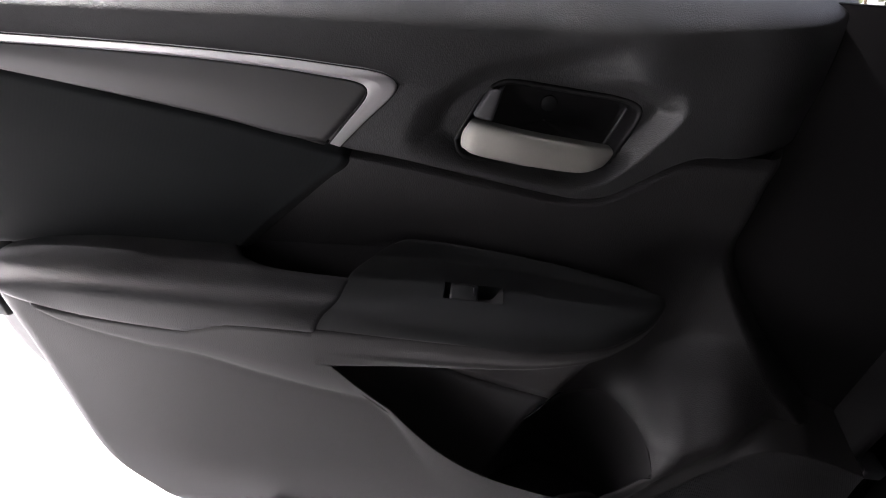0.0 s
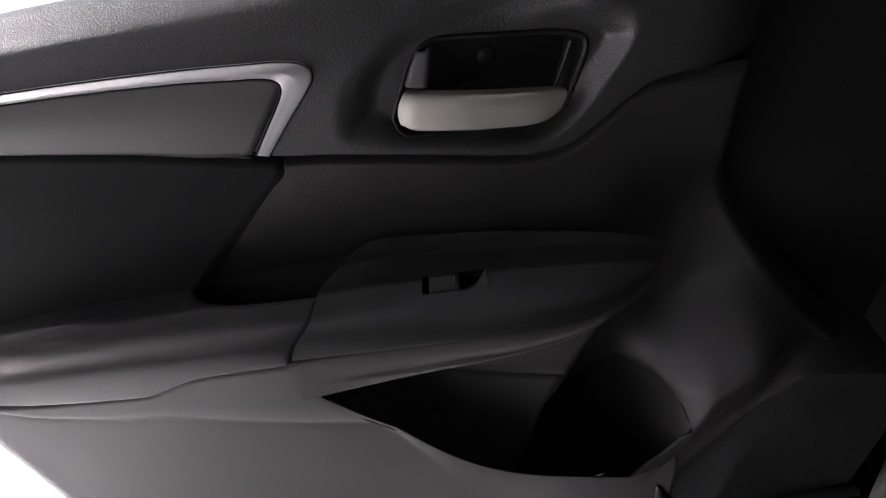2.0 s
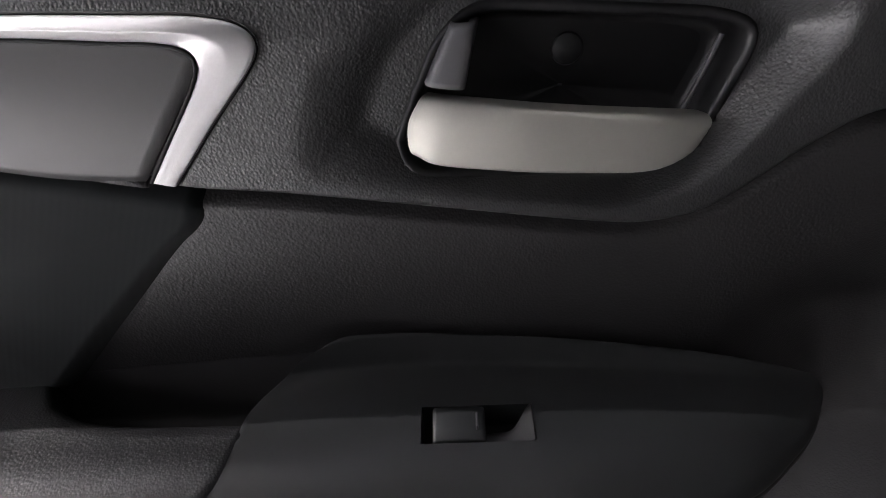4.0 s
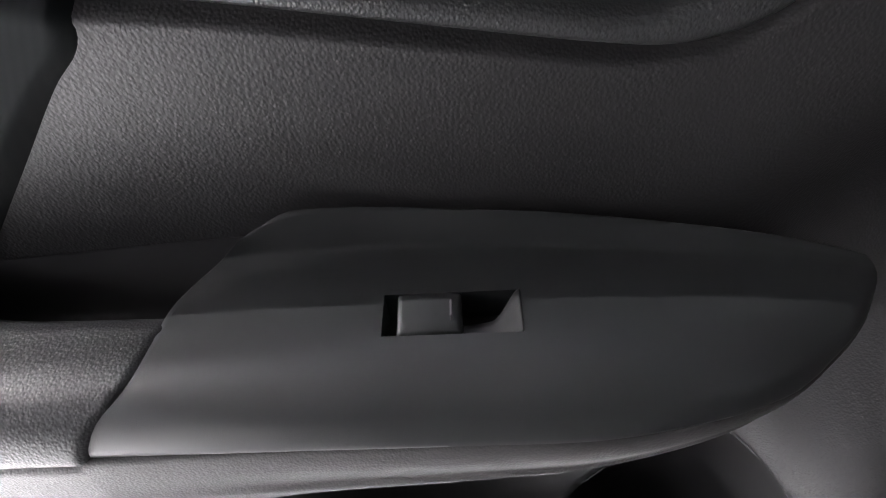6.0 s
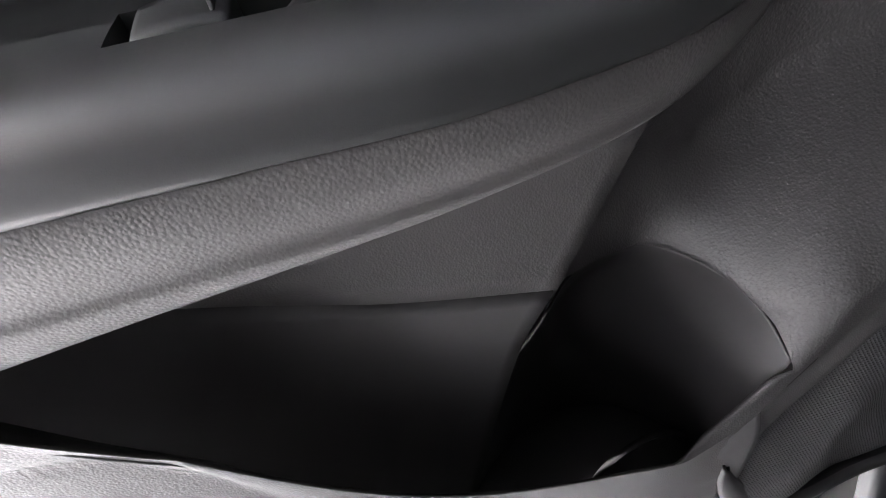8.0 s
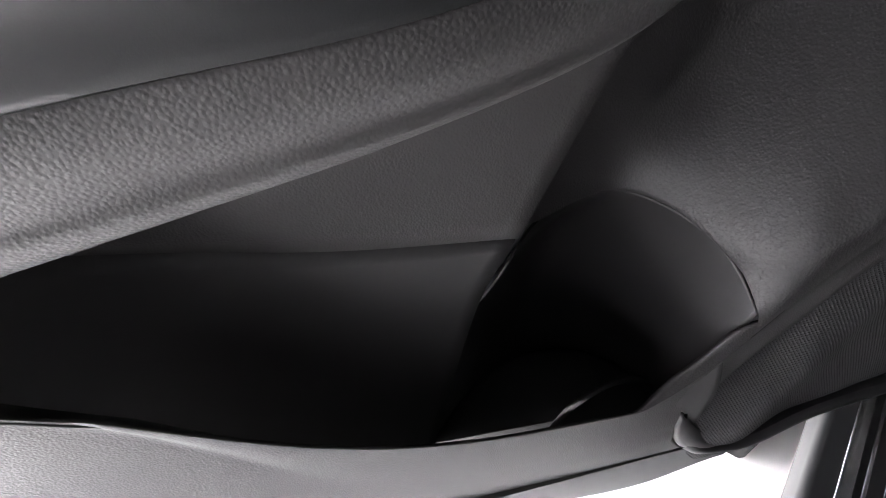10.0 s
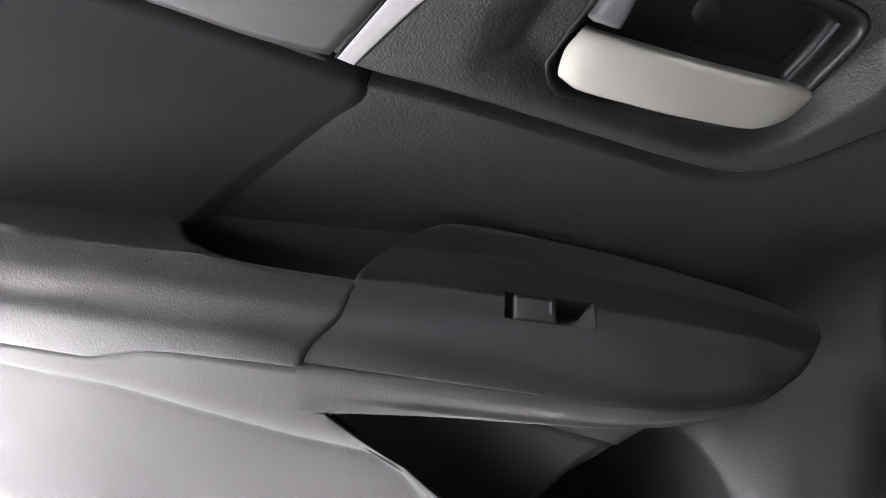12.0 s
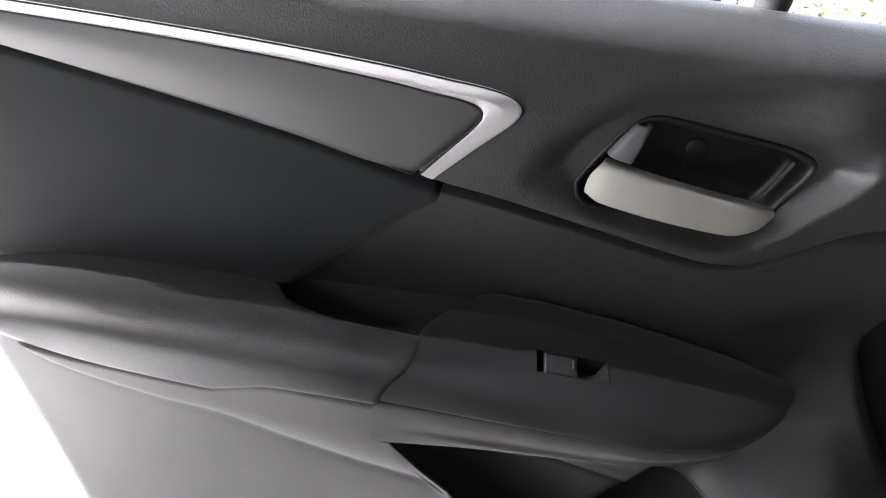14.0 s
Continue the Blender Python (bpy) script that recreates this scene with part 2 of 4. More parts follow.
# ---------------------------------------------------------------- the setting
ground = part("ground", box(bmesh.new(), (-40000, -40000, -900), (40000, 40000, -700)), FLOOR, None)
tagged(ground, "pale glossy floor under the open car", "floor", kind="structure")

# added slab out of view: keeps sun and overhead sky off the door
sun_block = part("ceiling", box(bmesh.new(), (-5300, -6000, 2300), (7000, 320, 2420)), CABIN, None)
tagged(sun_block, "unseen dark slab added overhead to block sun and sky", "ceiling", kind="structure")

# added white wall out of view: bounces floor light, hides the low western sky
wall = part("bounce_wall_west", box(bmesh.new(), (-9200, -6000, -700), (-9000, 400, 2950)), WHITE, None)
tagged(wall, "unseen white wall added to bounce light and block low sky", "wall", kind="structure")

# two added dark walls, never in view, that shut out light from these sides
wall = part("dark_block_south", box(bmesh.new(), (-9000, -6200, -700), (7000, -6000, 2300)), CABIN, None)
tagged(wall, "unseen dark wall added to shut out light beyond the car", "wall", kind="structure")
wall = part("dark_block_east", box(bmesh.new(), (7000, -6200, -700), (7200, 1080, 2300)), CABIN, None)
tagged(wall, "unseen dark wall added to shut out light ahead of the car", "wall", kind="structure")

# ---------------------------------------------------------------- the car door
door = thing("car_door", "open front passenger door with black vinyl, cloth and silver trim", "car door")

# curves that several parts share: (x, z) or (x, y, z)
seam_z = line([(-450, 143), (-304, 125), (-166, 105), (-118, 95), (-104, 88), (-94, 82.5), (-57, 77.5), (-3, 68.8), (40, 62), (62, 60.5), (82, 66), (108, 86.5), (125, 95.5), (150, 97), (215, 97)])
belt_z = line([(-450, 158), (-200, 168), (-83, 171.5), (4, 174.5), (92, 177), (215, 182)])
edge_x = [(212, 150), (190, 115), (181, 78), (184, 42), (194, 5), (212, -31), (252, -86), (280, -116), (302, -139)]
edge_q = spline(edge_x, 300)
ridge = [(60, -33, -205), (117, -29.5, -227), (133, -27, -227), (148, -24.4, -220), (161, -22.3, -208), (174, -20.4, -191), (188, -18.6, -168.5), (203, -18, -146), (219, -17, -130), (240, -16, -124), (262, -15, -127), (302, -13, -139), (345, -10, -158)]
ridge_q = spline(ridge, 300)
rim = [(62, 16, -138), (80, 15, -148), (97, 13, -153), (113, 10, -154), (127, 5, -152), (141, -2, -151.5), (152, -8, -154.5), (161, -14, -162), (167.5, -15, -172), (170, -16, -183)]
rim_q = spline(rim, 100)
lip = [(-93.5, -42.4, -55.5), (-75.5, -40.2, -80), (-60, -38.4, -98.5), (-53.5, -37.6, -106), (-40.5, -36.2, -127), (-20.5, -35, -154), (4, -34.2, -177.5), (30, -33.6, -194), (60, -33, -206), (117, -29.5, -227)]
lip_q = spline(lip, 200)


def right_edge(z):
    return np.interp(z, edge_q[::-1, 1], edge_q[::-1, 0])


# ---- upper panel with the hollow round the handle
hollow = ring([(-56, 90), (-52, 104), (-45, 119), (-29, 132), (-11, 142), (11, 148), (33, 154), (53, 159), (72, 161), (88, 158), (99, 146), (106, 133), (108, 123), (105, 112), (95.5, 98), (82, 81), (70, 71), (54, 66), (28, 68.5), (-8, 74), (-46, 80)], 240)
bezel_line = ring([(-20.8, 91.5), (-12.6, 109), (-6, 121), (4, 128.5), (18, 129), (50, 126), (76, 123), (86, 117), (82, 100), (74, 83), (60, 77.5), (30, 78.5), (-9, 80.4), (-18.2, 84.2)])


bend_z = line([(-450, 147), (-200, 154), (-100, 156), (-45, 157), (2, 158), (45, 159.5), (86, 163), (140, 169), (215, 172)])


def fall_off(t, straight):
    """The hollow's flank: a soft step, straighter beside the front of the handle."""
    t = np.clip(t, 0, 1)
    return (1 - 0.7 * straight) * t * t * (3 - 2 * t) + 0.7 * straight * t


def upper_y(x, z):
    x, z = np.asarray(x, float), np.asarray(z, float)
    turn = bend_z(x)
    y = 21.5 + 9 * np.clip((z - 126) / 42, 0, 1.1) + 18 * (np.clip(z - turn, 0, None) / np.maximum(belt_z(x) - turn, 4)) ** 1.6
    y = y + 45 * (np.clip(x - 135, 0, None) / 65) ** 2
    y = y - 6 * smooth(110, 165, z) * smooth(15, 95, x) + (8.5 + 3.5 * smooth(20, 70, x)) * fall_off(outline_distance(x, z, hollow) / (9 + 20 * smooth(-5, -45, x) + (8 + 16 * smooth(66, 90, x)) * smooth(118, 135, z) + 1.5 * smooth(66, 90, x)), smooth(60, 85, x)) * (1 - smooth(25, 96, x) * smooth(127, 140, z))
    return y


xs = np.linspace(-445, 208, 330)
cols = []
for x in xs:
    lo, hi = float(seam_z(x)), float(belt_z(x))
    z = np.r_[np.linspace(lo, hi - 14, 64), np.linspace(hi - 13.2, hi, 24)]
    y = upper_y(np.full_like(z, x), z)
    c = np.stack([np.full_like(z, x), y, z], 1)
    curl = [(x, y[0] + 9, lo + 2.5), (x, y[0] + 3.5, lo + 0.2), (x, y[0] + 1.2, lo + 0.3)]
    back = [(x, y[-1] + 3, hi + 0.9), (x, y[-1] + 9, hi + 1.4), (x, y[-1] + 22, hi + 0.6), (x, y[-1] + 24, hi - 12)]
    cols.append(np.vstack([curl, c[1:], back]))
g = np.stack(cols, 1)
me = mesh_of([g], "upper_panel")
bm = bmesh.new()
bm.from_mesh(me)
inner = np.array([(v.calc_center_median().x * 1000, v.calc_center_median().z * 1000 - FLOOR_DROP) for v in bm.faces])
gone = outline_distance(inner[:, 0], inner[:, 1], bezel_line) > -0.9
top = np.array([f.calc_center_median().y < 0.06 for f in bm.faces])
bm.faces.ensure_lookup_table()
bmesh.ops.delete(bm, geom=[bm.faces[i] for i in np.nonzero(gone & top)[0]], context="FACES")
part("upper_panel", bm, LEATHER, door, "black pebble-grained soft vinyl upper panel")

# ---- grey insert and silver trim
trim_out = [(-450, 134.4), (-300, 136.9), (-200, 137.6), (-130, 136.3), (-90, 134.2), (-72, 132.9), (-61.5, 130.4), (-57.2, 126), (-60, 119.5), (-75.5, 103.5), (-93.5, 84)]
trim_in = [(-450, 130), (-300, 132.5), (-200, 133), (-130, 130.8), (-98, 128.2), (-84, 127), (-76.5, 124.8), (-74.5, 120.5), (-78, 114), (-89, 100), (-100, 86)]


def trim_rows(shift, y):
    """A curve between the trim's outer (0) and inner (1) edge, at a depth."""
    return [(a[0] + (b[0] - a[0]) * shift, y, a[1] + (b[1] - a[1]) * shift) for a, b in zip(trim_out, trim_in)]


# two facets with a ridge between them; they run out into one flat face past the corner
facet = np.r_[np.ones(5), 0.8, 0.45, 0.15, 0.0, 0.0, 0.0]


def trim_row(k, y, peak):
    pts = trim_rows(k, y)
    return spline([(p[0], p[1] - 1.25 * peak * f, p[2]) for p, f in zip(pts, facet)], 220)


g = np.stack([trim_row(*r) for r in ((-0.03, 26, 0), (-0.015, 20.8, 0), (0.0, 19.6, 0), (0.03, 19.2, 0.1), (0.10, 19.1, 0.6), (0.30, 18.9, 1.9), (0.44, 18.8, 2.75), (0.49, 18.8, 2.9), (0.54, 18.8, 2.7), (0.72, 18.7, 1.55), (0.90, 18.6, 0.5), (0.96, 18.7, 0.1), (1.0, 19.3, 0), (1.015, 20.4, 0), (1.02, 26, 0))])
part("trim_strip", mesh_of([g], "trim_strip"), SILVER, door, "satin silver boomerang trim strip")
for k, y, rad in ((1.0, 18.9, 0.6), (0.0, 20.4, 0.4)):
    away = 0.5 if k else -0.4
    path = [(p[0] + away * (-0.7 if i > 6 else 0), p[1], p[2] - away * (1.0 if i < 7 else 0)) for i, p in enumerate(trim_rows(k, y))]
    part("trim_joint", mesh_of([tube(path, rad, 160, 8)], "trim_joint"), DEEP_BLACK, door, "thin dark joint along the silver trim")
pad_top = line([(-450, 137), (-304, 118.5), (-235, 109), (-166, 98.5), (-97, 84.5), (-60, 78)])
low = [(x, 22.6, float(pad_top(x)) - 3) for x in (-450, -350, -250, -170, -130)] + [(-103, 22.6, 86)]
up = [(-450, 21.5, 130.5), (-330, 21.5, 132.5), (-210, 21.5, 133), (-125, 21.5, 131.5), (-84, 21.5, 129), (-72, 21.5, 122)]
mid = [tuple((np.array(a) + np.array(b)) / 2 - np.array((0, 1.2, 0))) for a, b in zip(low, up)]
part("insert_panel", mesh_of([loft([low, mid, up], 80, 16)], "insert_panel"), SATIN_GREY, door, "smooth satin grey insert below the silver trim", thick=0.002, flip=True)

# ---- cloth pad
rows = []
for v in np.linspace(0, 1, 60):
    right = spline([(-171.5, 26, -9), (-145.5, 24, 16), (-122, 24, 37), (-98.5, 24, 58), (-87, 24, 67), (-84, 24, 74), (-89.5, 23, 81.5)], 60)
    r = right[int(round(v * 59))]
    u = np.linspace(0, 1, 150)
    u = 1 - (1 - u) ** 1.6
    x = -450 + (r[0] + 450) * u
    zl = np.interp(x, [-450, -380, -282, -186, -170], [-40, -28, -13, -8, -8])
    zt = pad_top(x)
    base_v = (r[2] - np.interp(r[0], [-450, -186, -60], [-40, -8, -8])) / (pad_top(r[0]) - np.interp(r[0], [-450, -186, -60], [-40, -8, -8]))
    z = zl + (zt - zl) * (v * (1 - u**6) + base_v * u**6)
    d = np.minimum(np.minimum((zt - z), (z - zl) + 4), np.hypot(x - r[0], 0) * 0.75)
    y = 28 - 8.0 * smooth(-2.0, 8, d) - 2.0 * smooth(5, 45, d)
    rows.append(np.stack([x, y, z], 1))
part("fabric_pad", mesh_of([np.stack(rows)], "fabric_pad"), CLOTH, door, "dark ribbed cloth pad, softly cushioned", thick=0.003)

# ---- main panel: below the handle, round the armrest and out to the speaker
ridge_z = line([(p[0], p[2]) for p in ridge])
ridge_y = line([(p[0], p[1]) for p in ridge])


def valley(x):
    return 20 * smooth(95, 165, x) * smooth(240, 172, x)


def main_y(x, z):
    x, z = np.asarray(x, float), np.asarray(z, float)
    y = 23 + 4 * smooth(80, 0, z) + 4 * smooth(20, -90, z) * smooth(70, 130, x)
    # a raised corner between the bottle hollow and the speaker
    rise = 36 * smooth(145, 215, x)
    shelf = smooth(0, 1, (-96 + rise - z) / (66 + rise - 40 * smooth(160, 228, x)))
    y = y + (ridge_y(np.clip(x, 60, 345)) - y - valley(x)) * shelf * smooth(122, 186, x) * (1 - 0.6 * smooth(205, 265, x))
    near = smooth(34, 5, z - ridge_z(np.clip(x, 60, 345))) * smooth(146, 170, x) * smooth(212, 192, x)
    y = y + (ridge_y(np.clip(x, 60, 345)) - y - valley(x)) * near
    # the wing falls away towards the hinge; lower down it is scooped into the bottle hollow
    y = y + valley(x) * smooth(70, -10, z)
    y = y + 10 * np.exp(-(((x - 106) / 22) ** 2)) * smooth(-40, -125, z)
    y = y + 5.0 * smooth(7, 0, seam_z(x) - z)
    side = x - right_edge(z)
    over = np.clip(side + 16, 0, None) / 16
    return y + 20 * np.clip(over, 0, 1.4) ** 2.2


cols = []
for x in np.r_[np.linspace(-195, 68, 110), np.linspace(70, 169.9, 84), np.linspace(169.91, 180, 10)]:
    if x < 70:
        bottom = np.interp(x, [-195, -172, -100, -60, 20, 70], [-6, -5, 0, 2, -10, -136])
    elif x < 169.905:
        bottom = np.interp(x, rim_q[:, 0], rim_q[:, 2])
    else:
        bottom = np.interp(x, ridge_q[:, 0], ridge_q[:, 2])
    z = np.linspace(bottom, float(seam_z(x)) - 0.4, 110)
    y = main_y(np.full_like(z, x), z)
    c = np.stack([np.full_like(z, x), y, z], 1)
    drop = np.array([(x, y[0] + 7, bottom - 0.5), (x, y[0] + 1.4, bottom - 0.6), (x, y[0] + 0.3, bottom - 0.3)])
    cols.append(np.vstack([drop if x < 169.905 else np.repeat(c[:1], 3, 0), c]))
left_grid = np.stack(cols, 1)
# the wing between the armrest and the hinge edge
v = np.linspace(0, 1, 110)
fall = edge_q[(edge_q[:, 1] <= 97)]
run = np.r_[0, np.cumsum(np.linalg.norm(np.diff(fall, axis=0), axis=1))]
right_side = np.stack([np.interp((1 - v) * run[-1], run, fall[:, k]) for k in (0, 1)], 1)
left_side = left_grid[3:, -1][:, [0, 2]]
bottom_side = np.stack([np.linspace(180, 302, 90), np.interp(np.linspace(180, 302, 90), ridge_q[:, 0], ridge_q[:, 2])], 1)
right_side[0] = bottom_side[-1]
top_side = np.stack([np.linspace(180, right_side[-1, 0], 90), np.full(90, left_side[-1, 1])], 1)
cols = []
for j in range(90):
    t = j / 89
    flat = ((1 - v)[:, None] * bottom_side[j] + v[:, None] * top_side[j] + (1 - t) * left_side + t * right_side
            - (((1 - v) * (1 - t))[:, None] * bottom_side[0] + ((1 - v) * t)[:, None] * bottom_side[-1] + (v * (1 - t))[:, None] * top_side[0] + (v * t)[:, None] * top_side[-1]))
    cols.append(np.stack([flat[:, 0], main_y(flat[:, 0], flat[:, 1]), flat[:, 1]], 1))
for d, e in ((3, 5), (5, 14), (6, 30)):
    cols.append(cols[89] + np.array((d, e, 0)))
base = ridge_q[(ridge_q[:, 0] > 100) & (ridge_q[:, 0] < 176)]
w = (0.3 + 7.6 * smooth(112, 148, base[:, 0]) * smooth(181, 169, base[:, 0]))[:, None]
rows = [base + w * k * np.array((-0.8, 0, 0.6)) + np.array((0, dy, dz)) + w * np.array((0, e, 0)) for k, e, dy, dz in ((0, 0, 0, 0), (0.12, 0.03, 0, 0), (0.6, 0.15, 0, 0), (0.95, 0.3, 0, 0), (1.05, 0.38, 0.6, -0.8), (1.08, 0.42, 1.4, -3), (1.08, 0.45, 2.6, -12), (1.08, 0.5, 4.0, -30))]
lip_strip = np.stack(rows)
part("main_panel", mesh_of([left_grid[:, :194], left_grid[:, 194:], np.stack(cols, 1), lip_strip], "main_panel"), LEATHER_SOFT, door, "black fine-grained moulded centre panel")

# ---- armrest
a_back = [(-372, 20, -31), (-340, 25, -20.5), (-282, 26, -11), (-205, 26, -8), (-184, 20, -6.5), (-168, 2, -4), (-140, -7, -3.8), (-87.4, -8.5, -4.6)]
a_top = [(-372, 8, -30), (-340, -2, -17.5), (-285, -8, -8.6), (-205, -8, -5), (-180, -10, -4.2), (-160, -12, -3.8), (-135, -13, -3.7), (-88.6, -13, -4.5)]
a_edge = [(-372, 0, -30), (-338, -17, -14.5), (-280, -25, -7.2), (-210, -27, -5.2), (-180, -27, -4.6), (-150, -27, -4.4), (-130, -27, -4.6), (-91.0, -27.5, -5.4)]
a_round = [(-371, -6, -31), (-336, -27, -17), (-280, -34, -10.5), (-210, -35.5, -8.8), (-180, -35.5, -8.6), (-150, -35.5, -8.6), (-130, -35.5, -8.8), (-98.8, -35.0, -11.0)]
a_face = [(-371, -8, -32), (-336, -31, -20), (-280, -37.2, -18), (-210, -38.6, -17), (-180, -38.6, -15.5), (-160, -38.6, -15), (-130, -38.6, -15), (-102.8, -38.5, -15.6)]
a_seam = [(-371, -8, -33), (-330, -33, -23.5), (-276, -38.2, -31), (-203, -39.4, -35), (-187, -39.4, -31.5), (-165, -39.4, -24.5), (-135, -39.6, -22.3), (-104.6, -39.8, -21.4)]
a_tuck = [(p[0], p[1] + 3, p[2] - 0.5) for p in a_seam]
a_roll = [(p[0], p[1] + 3.6, p[2] - 2.4) for p in a_back]
a_drop = [(p[0], p[1] + 6.5, p[2] - 16) for p in a_back]
g = loft([a_drop, a_roll, a_back, a_top, a_edge, a_round, a_face, a_seam, a_tuck], 150, 90)
# the cover turns in at the joint
g = np.concatenate([g, g[:, -1:] + np.array((0.3, 0.5, -0.6)), g[:, -1:] + np.array((0.3, 2.5, -3))], 1)
part("armrest_pad", mesh_of([g], "armrest_pad"), LEATHER_PAD, door, "padded black vinyl armrest with grained cover", thick=0.002)

# ---- grab hollow behind the armrest
c_top = [(-206, 30, -14), (-174, 14, -14), (-140, -1, -14), (-78, -2, -14)]
c_mid = [(-206, 30, -25), (-172, 15, -25), (-138, 1, -25), (-76, 0, -25)]
c_low = [(-206, 29, -34), (-172, 18, -36), (-136, 6, -36), (-76, 6, -36)]
c_far = [(-206, 28, -34), (-160, 27, -34), (-120, 27, -34), (-66, 27, -34)]
c_up = [(-206, 28.2, -6), (-160, 28.2, -3), (-120, 28.2, 1), (-58, 28.2, 4)]
part("grab_hollow", mesh_of([loft([c_top, c_mid, c_low, c_far, c_up], 60, 40)], "grab_hollow"), LINING, door, "dark finger hollow behind the armrest", thick=0.001)

# ---- switch panel
s_back = [(-66.5, 15.8, 9.0), (-62.6, 17.4, 11.0), (-53, 18.6, 16.2), (-45, 19.6, 17.2), (-19, 22, 14.6), (22, 21, 11.6), (48, 21, 7.9), (66, 20.3, 5.3), (96, 17.3, 1.4), (120, 14, -3), (131.5, 12, -6)]
s_under = [(p[0] + 0.5, p[1] + 2.5, p[2] - 9) for p in s_back]
s_rise = [(-69.8, 14.6, 6.8), (-62, 16.8, 8.4), (-48, 18.3, 9.0), (-19, 20.8, 7.6), (22, 19.4, 5.6), (48, 18.6, 3.6), (66, 17.4, 2.0), (98, 14, -1.4), (121, 11, -4.8), (133, 11, -7)]
s_foot = [(-72, 13.5, 5.0), (-60, 16.5, 4.2), (-45, 17.8, 3.2), (-19, 19.4, 2.4), (22, 18, 1.2), (69, 15, -1.0), (102, 10.8, -3.8), (123, 8.6, -6.3), (134, 10.2, -8)]
s_fold = [(-73.4, 12.6, 3.8), (-60, 15.4, 2.4), (-45, 16.8, 1.5), (-19, 17.6, 0.6), (22, 16.2, -0.3), (70, 12.6, -2.4), (102, 8, -4.7), (123, 6.4, -7), (134.5, 9, -9)]
s_mid = [(-88.0, -14, -2.9), (-45, -14, -3), (-10, -14, -3.1), (35, -14, -3.6), (82, -9, -5.6), (108, -2, -7.5), (124, 2.0, -8.8), (134, 6.5, -9.8)]
s_deck = [(-85.8, 1, -2.2), (-45, 5, -0.9), (-10, 6, -1.1), (35, 5, -1.6), (82, 3, -4.0), (105, 3.6, -5.9), (124, 4.4, -7.9), (134.3, 7.8, -9.4)]
s_turn = [(-90.6, -28.5, -4.4), (-45, -28, -6.0), (-5, -26, -6.6), (40, -26, -7), (86, -20, -8.6), (112, -8.5, -10), (126, -1.0, -10.4), (132.5, 3.5, -10.8)]
s_round = [(-98.4, -36, -10.2), (-45, -36.5, -11.6), (0, -36, -12.8), (45, -35.5, -13), (88, -28, -13), (113, -14, -13), (125, -5, -12.8), (131, 1, -12.4)]
s_front = [(-103.6, -40, -20.8), (-45, -40, -21), (0, -40, -21), (48, -39, -20.8), (90, -30.5, -19), (113.8, -16, -16.5), (124, -7.5, -15.2), (129.5, -1, -14)]
s_tuck = [(p[0] - 0.5, p[1] + 5, p[2] - 0.6) for p in s_front]
g = loft([s_under, s_back, s_rise, s_foot, s_fold, s_deck, s_mid, s_turn, s_round, s_front, s_tuck], 130, 90)
# a small rounded return along the joint with the armrest pad
g = np.concatenate([g[:, :1] + np.array((0.4, 0.3, -7)), g[:, :1] + np.array((-0.7, 0.2, -1.2)), g[:, :1] + np.array((-0.45, 0.1, -0.35)), g], 1)
bm = bmesh.new()
bm.from_mesh(mesh_of([g], "switch_panel_skin"))
near = lambda: [f for f in bm.faces if abs(f.calc_center_median().x) < 0.035 and -0.03 < f.calc_center_median().y < 0.012]
for co, no in (((-0.0205, 0, 0), (1, 0, 0)), ((0.0205, 0, 0), (1, 0, 0)), ((0, -0.0155, 0), (0, 1, 0)), ((0, -0.0008, 0), (0, 1, 0))):
    fs = near()
    geom = fs + list({e for f in fs for e in f.edges}) + list({v for f in fs for v in f.verts})
    bmesh.ops.bisect_plane(bm, geom=geom, plane_co=co, plane_no=no, dist=1e-6)
hole = [f for f in bm.faces if abs(f.calc_center_median().x) < 0.0205 and -0.0155 < f.calc_center_median().y < -0.0008 and f.calc_center_median().z > 0.68]
rim_edges = [e for e in {e for f in hole for e in f.edges} if len([f for f in e.link_faces if f not in set(hole)]) == 1]
bmesh.ops.delete(bm, geom=hole, context="FACES")
rim_edges = [e for e in rim_edges if e.is_valid]
ext = bmesh.ops.extrude_edge_only(bm, edges=rim_edges)["geom"]
for v in [v for v in ext if isinstance(v, bmesh.types.BMVert)]:
    v.co.z = 0.7 - 0.014
    v.co.x *= 0.985
panel = part("switch_panel", bm, SATIN_BLACK, door, "satin charcoal plastic window switch panel")
mod = panel.modifiers.new("edges", "EDGE_SPLIT")
mod.split_angle = radians(50)

# the rocker: a cap with a crowned top, a pale mark, a scooped finger ramp and a dark well
u = np.linspace(-15.8, 2.4, 16)
crown = lambda x: 1.1 - 0.012 * (x + 7) ** 2
rows = []
for y, dz in ((-14.9, -9), (-14.7, -0.8), (-14.1, -0.1), (-11, 0.15), (-8, 0.2), (-5, 0.15), (-2.2, -0.1), (-1.6, -0.8), (-1.4, -9)):
    z = crown(u) - 0.9 + dz + (y + 1) * 0.21
    r = np.stack([u, np.full_like(u, y), z], 1)
    ends0, ends1 = r[0] + (-0.5, 0, -1.0), r[-1] + (0.5, 0, -1.0)
    rows.append(np.vstack([ends0 + (0, 0, -9), ends0, r, ends1, ends1 + (0, 0, -9)]))
rocker = part("switch_rocker", mesh_of([np.stack(rows)], "switch_rocker"), SATIN_BLACK, panel, "dark grey window switch rocker")
part("switch_mark", box(bmesh.new(), (-0.6, -11.2, -2.4), (0.3, -5.2, 0.0), 0.3), MARK, panel, "pale raised line on the rocker")
u = np.linspace(0, 1, 26)
x = 2.6 + 17.8 * u
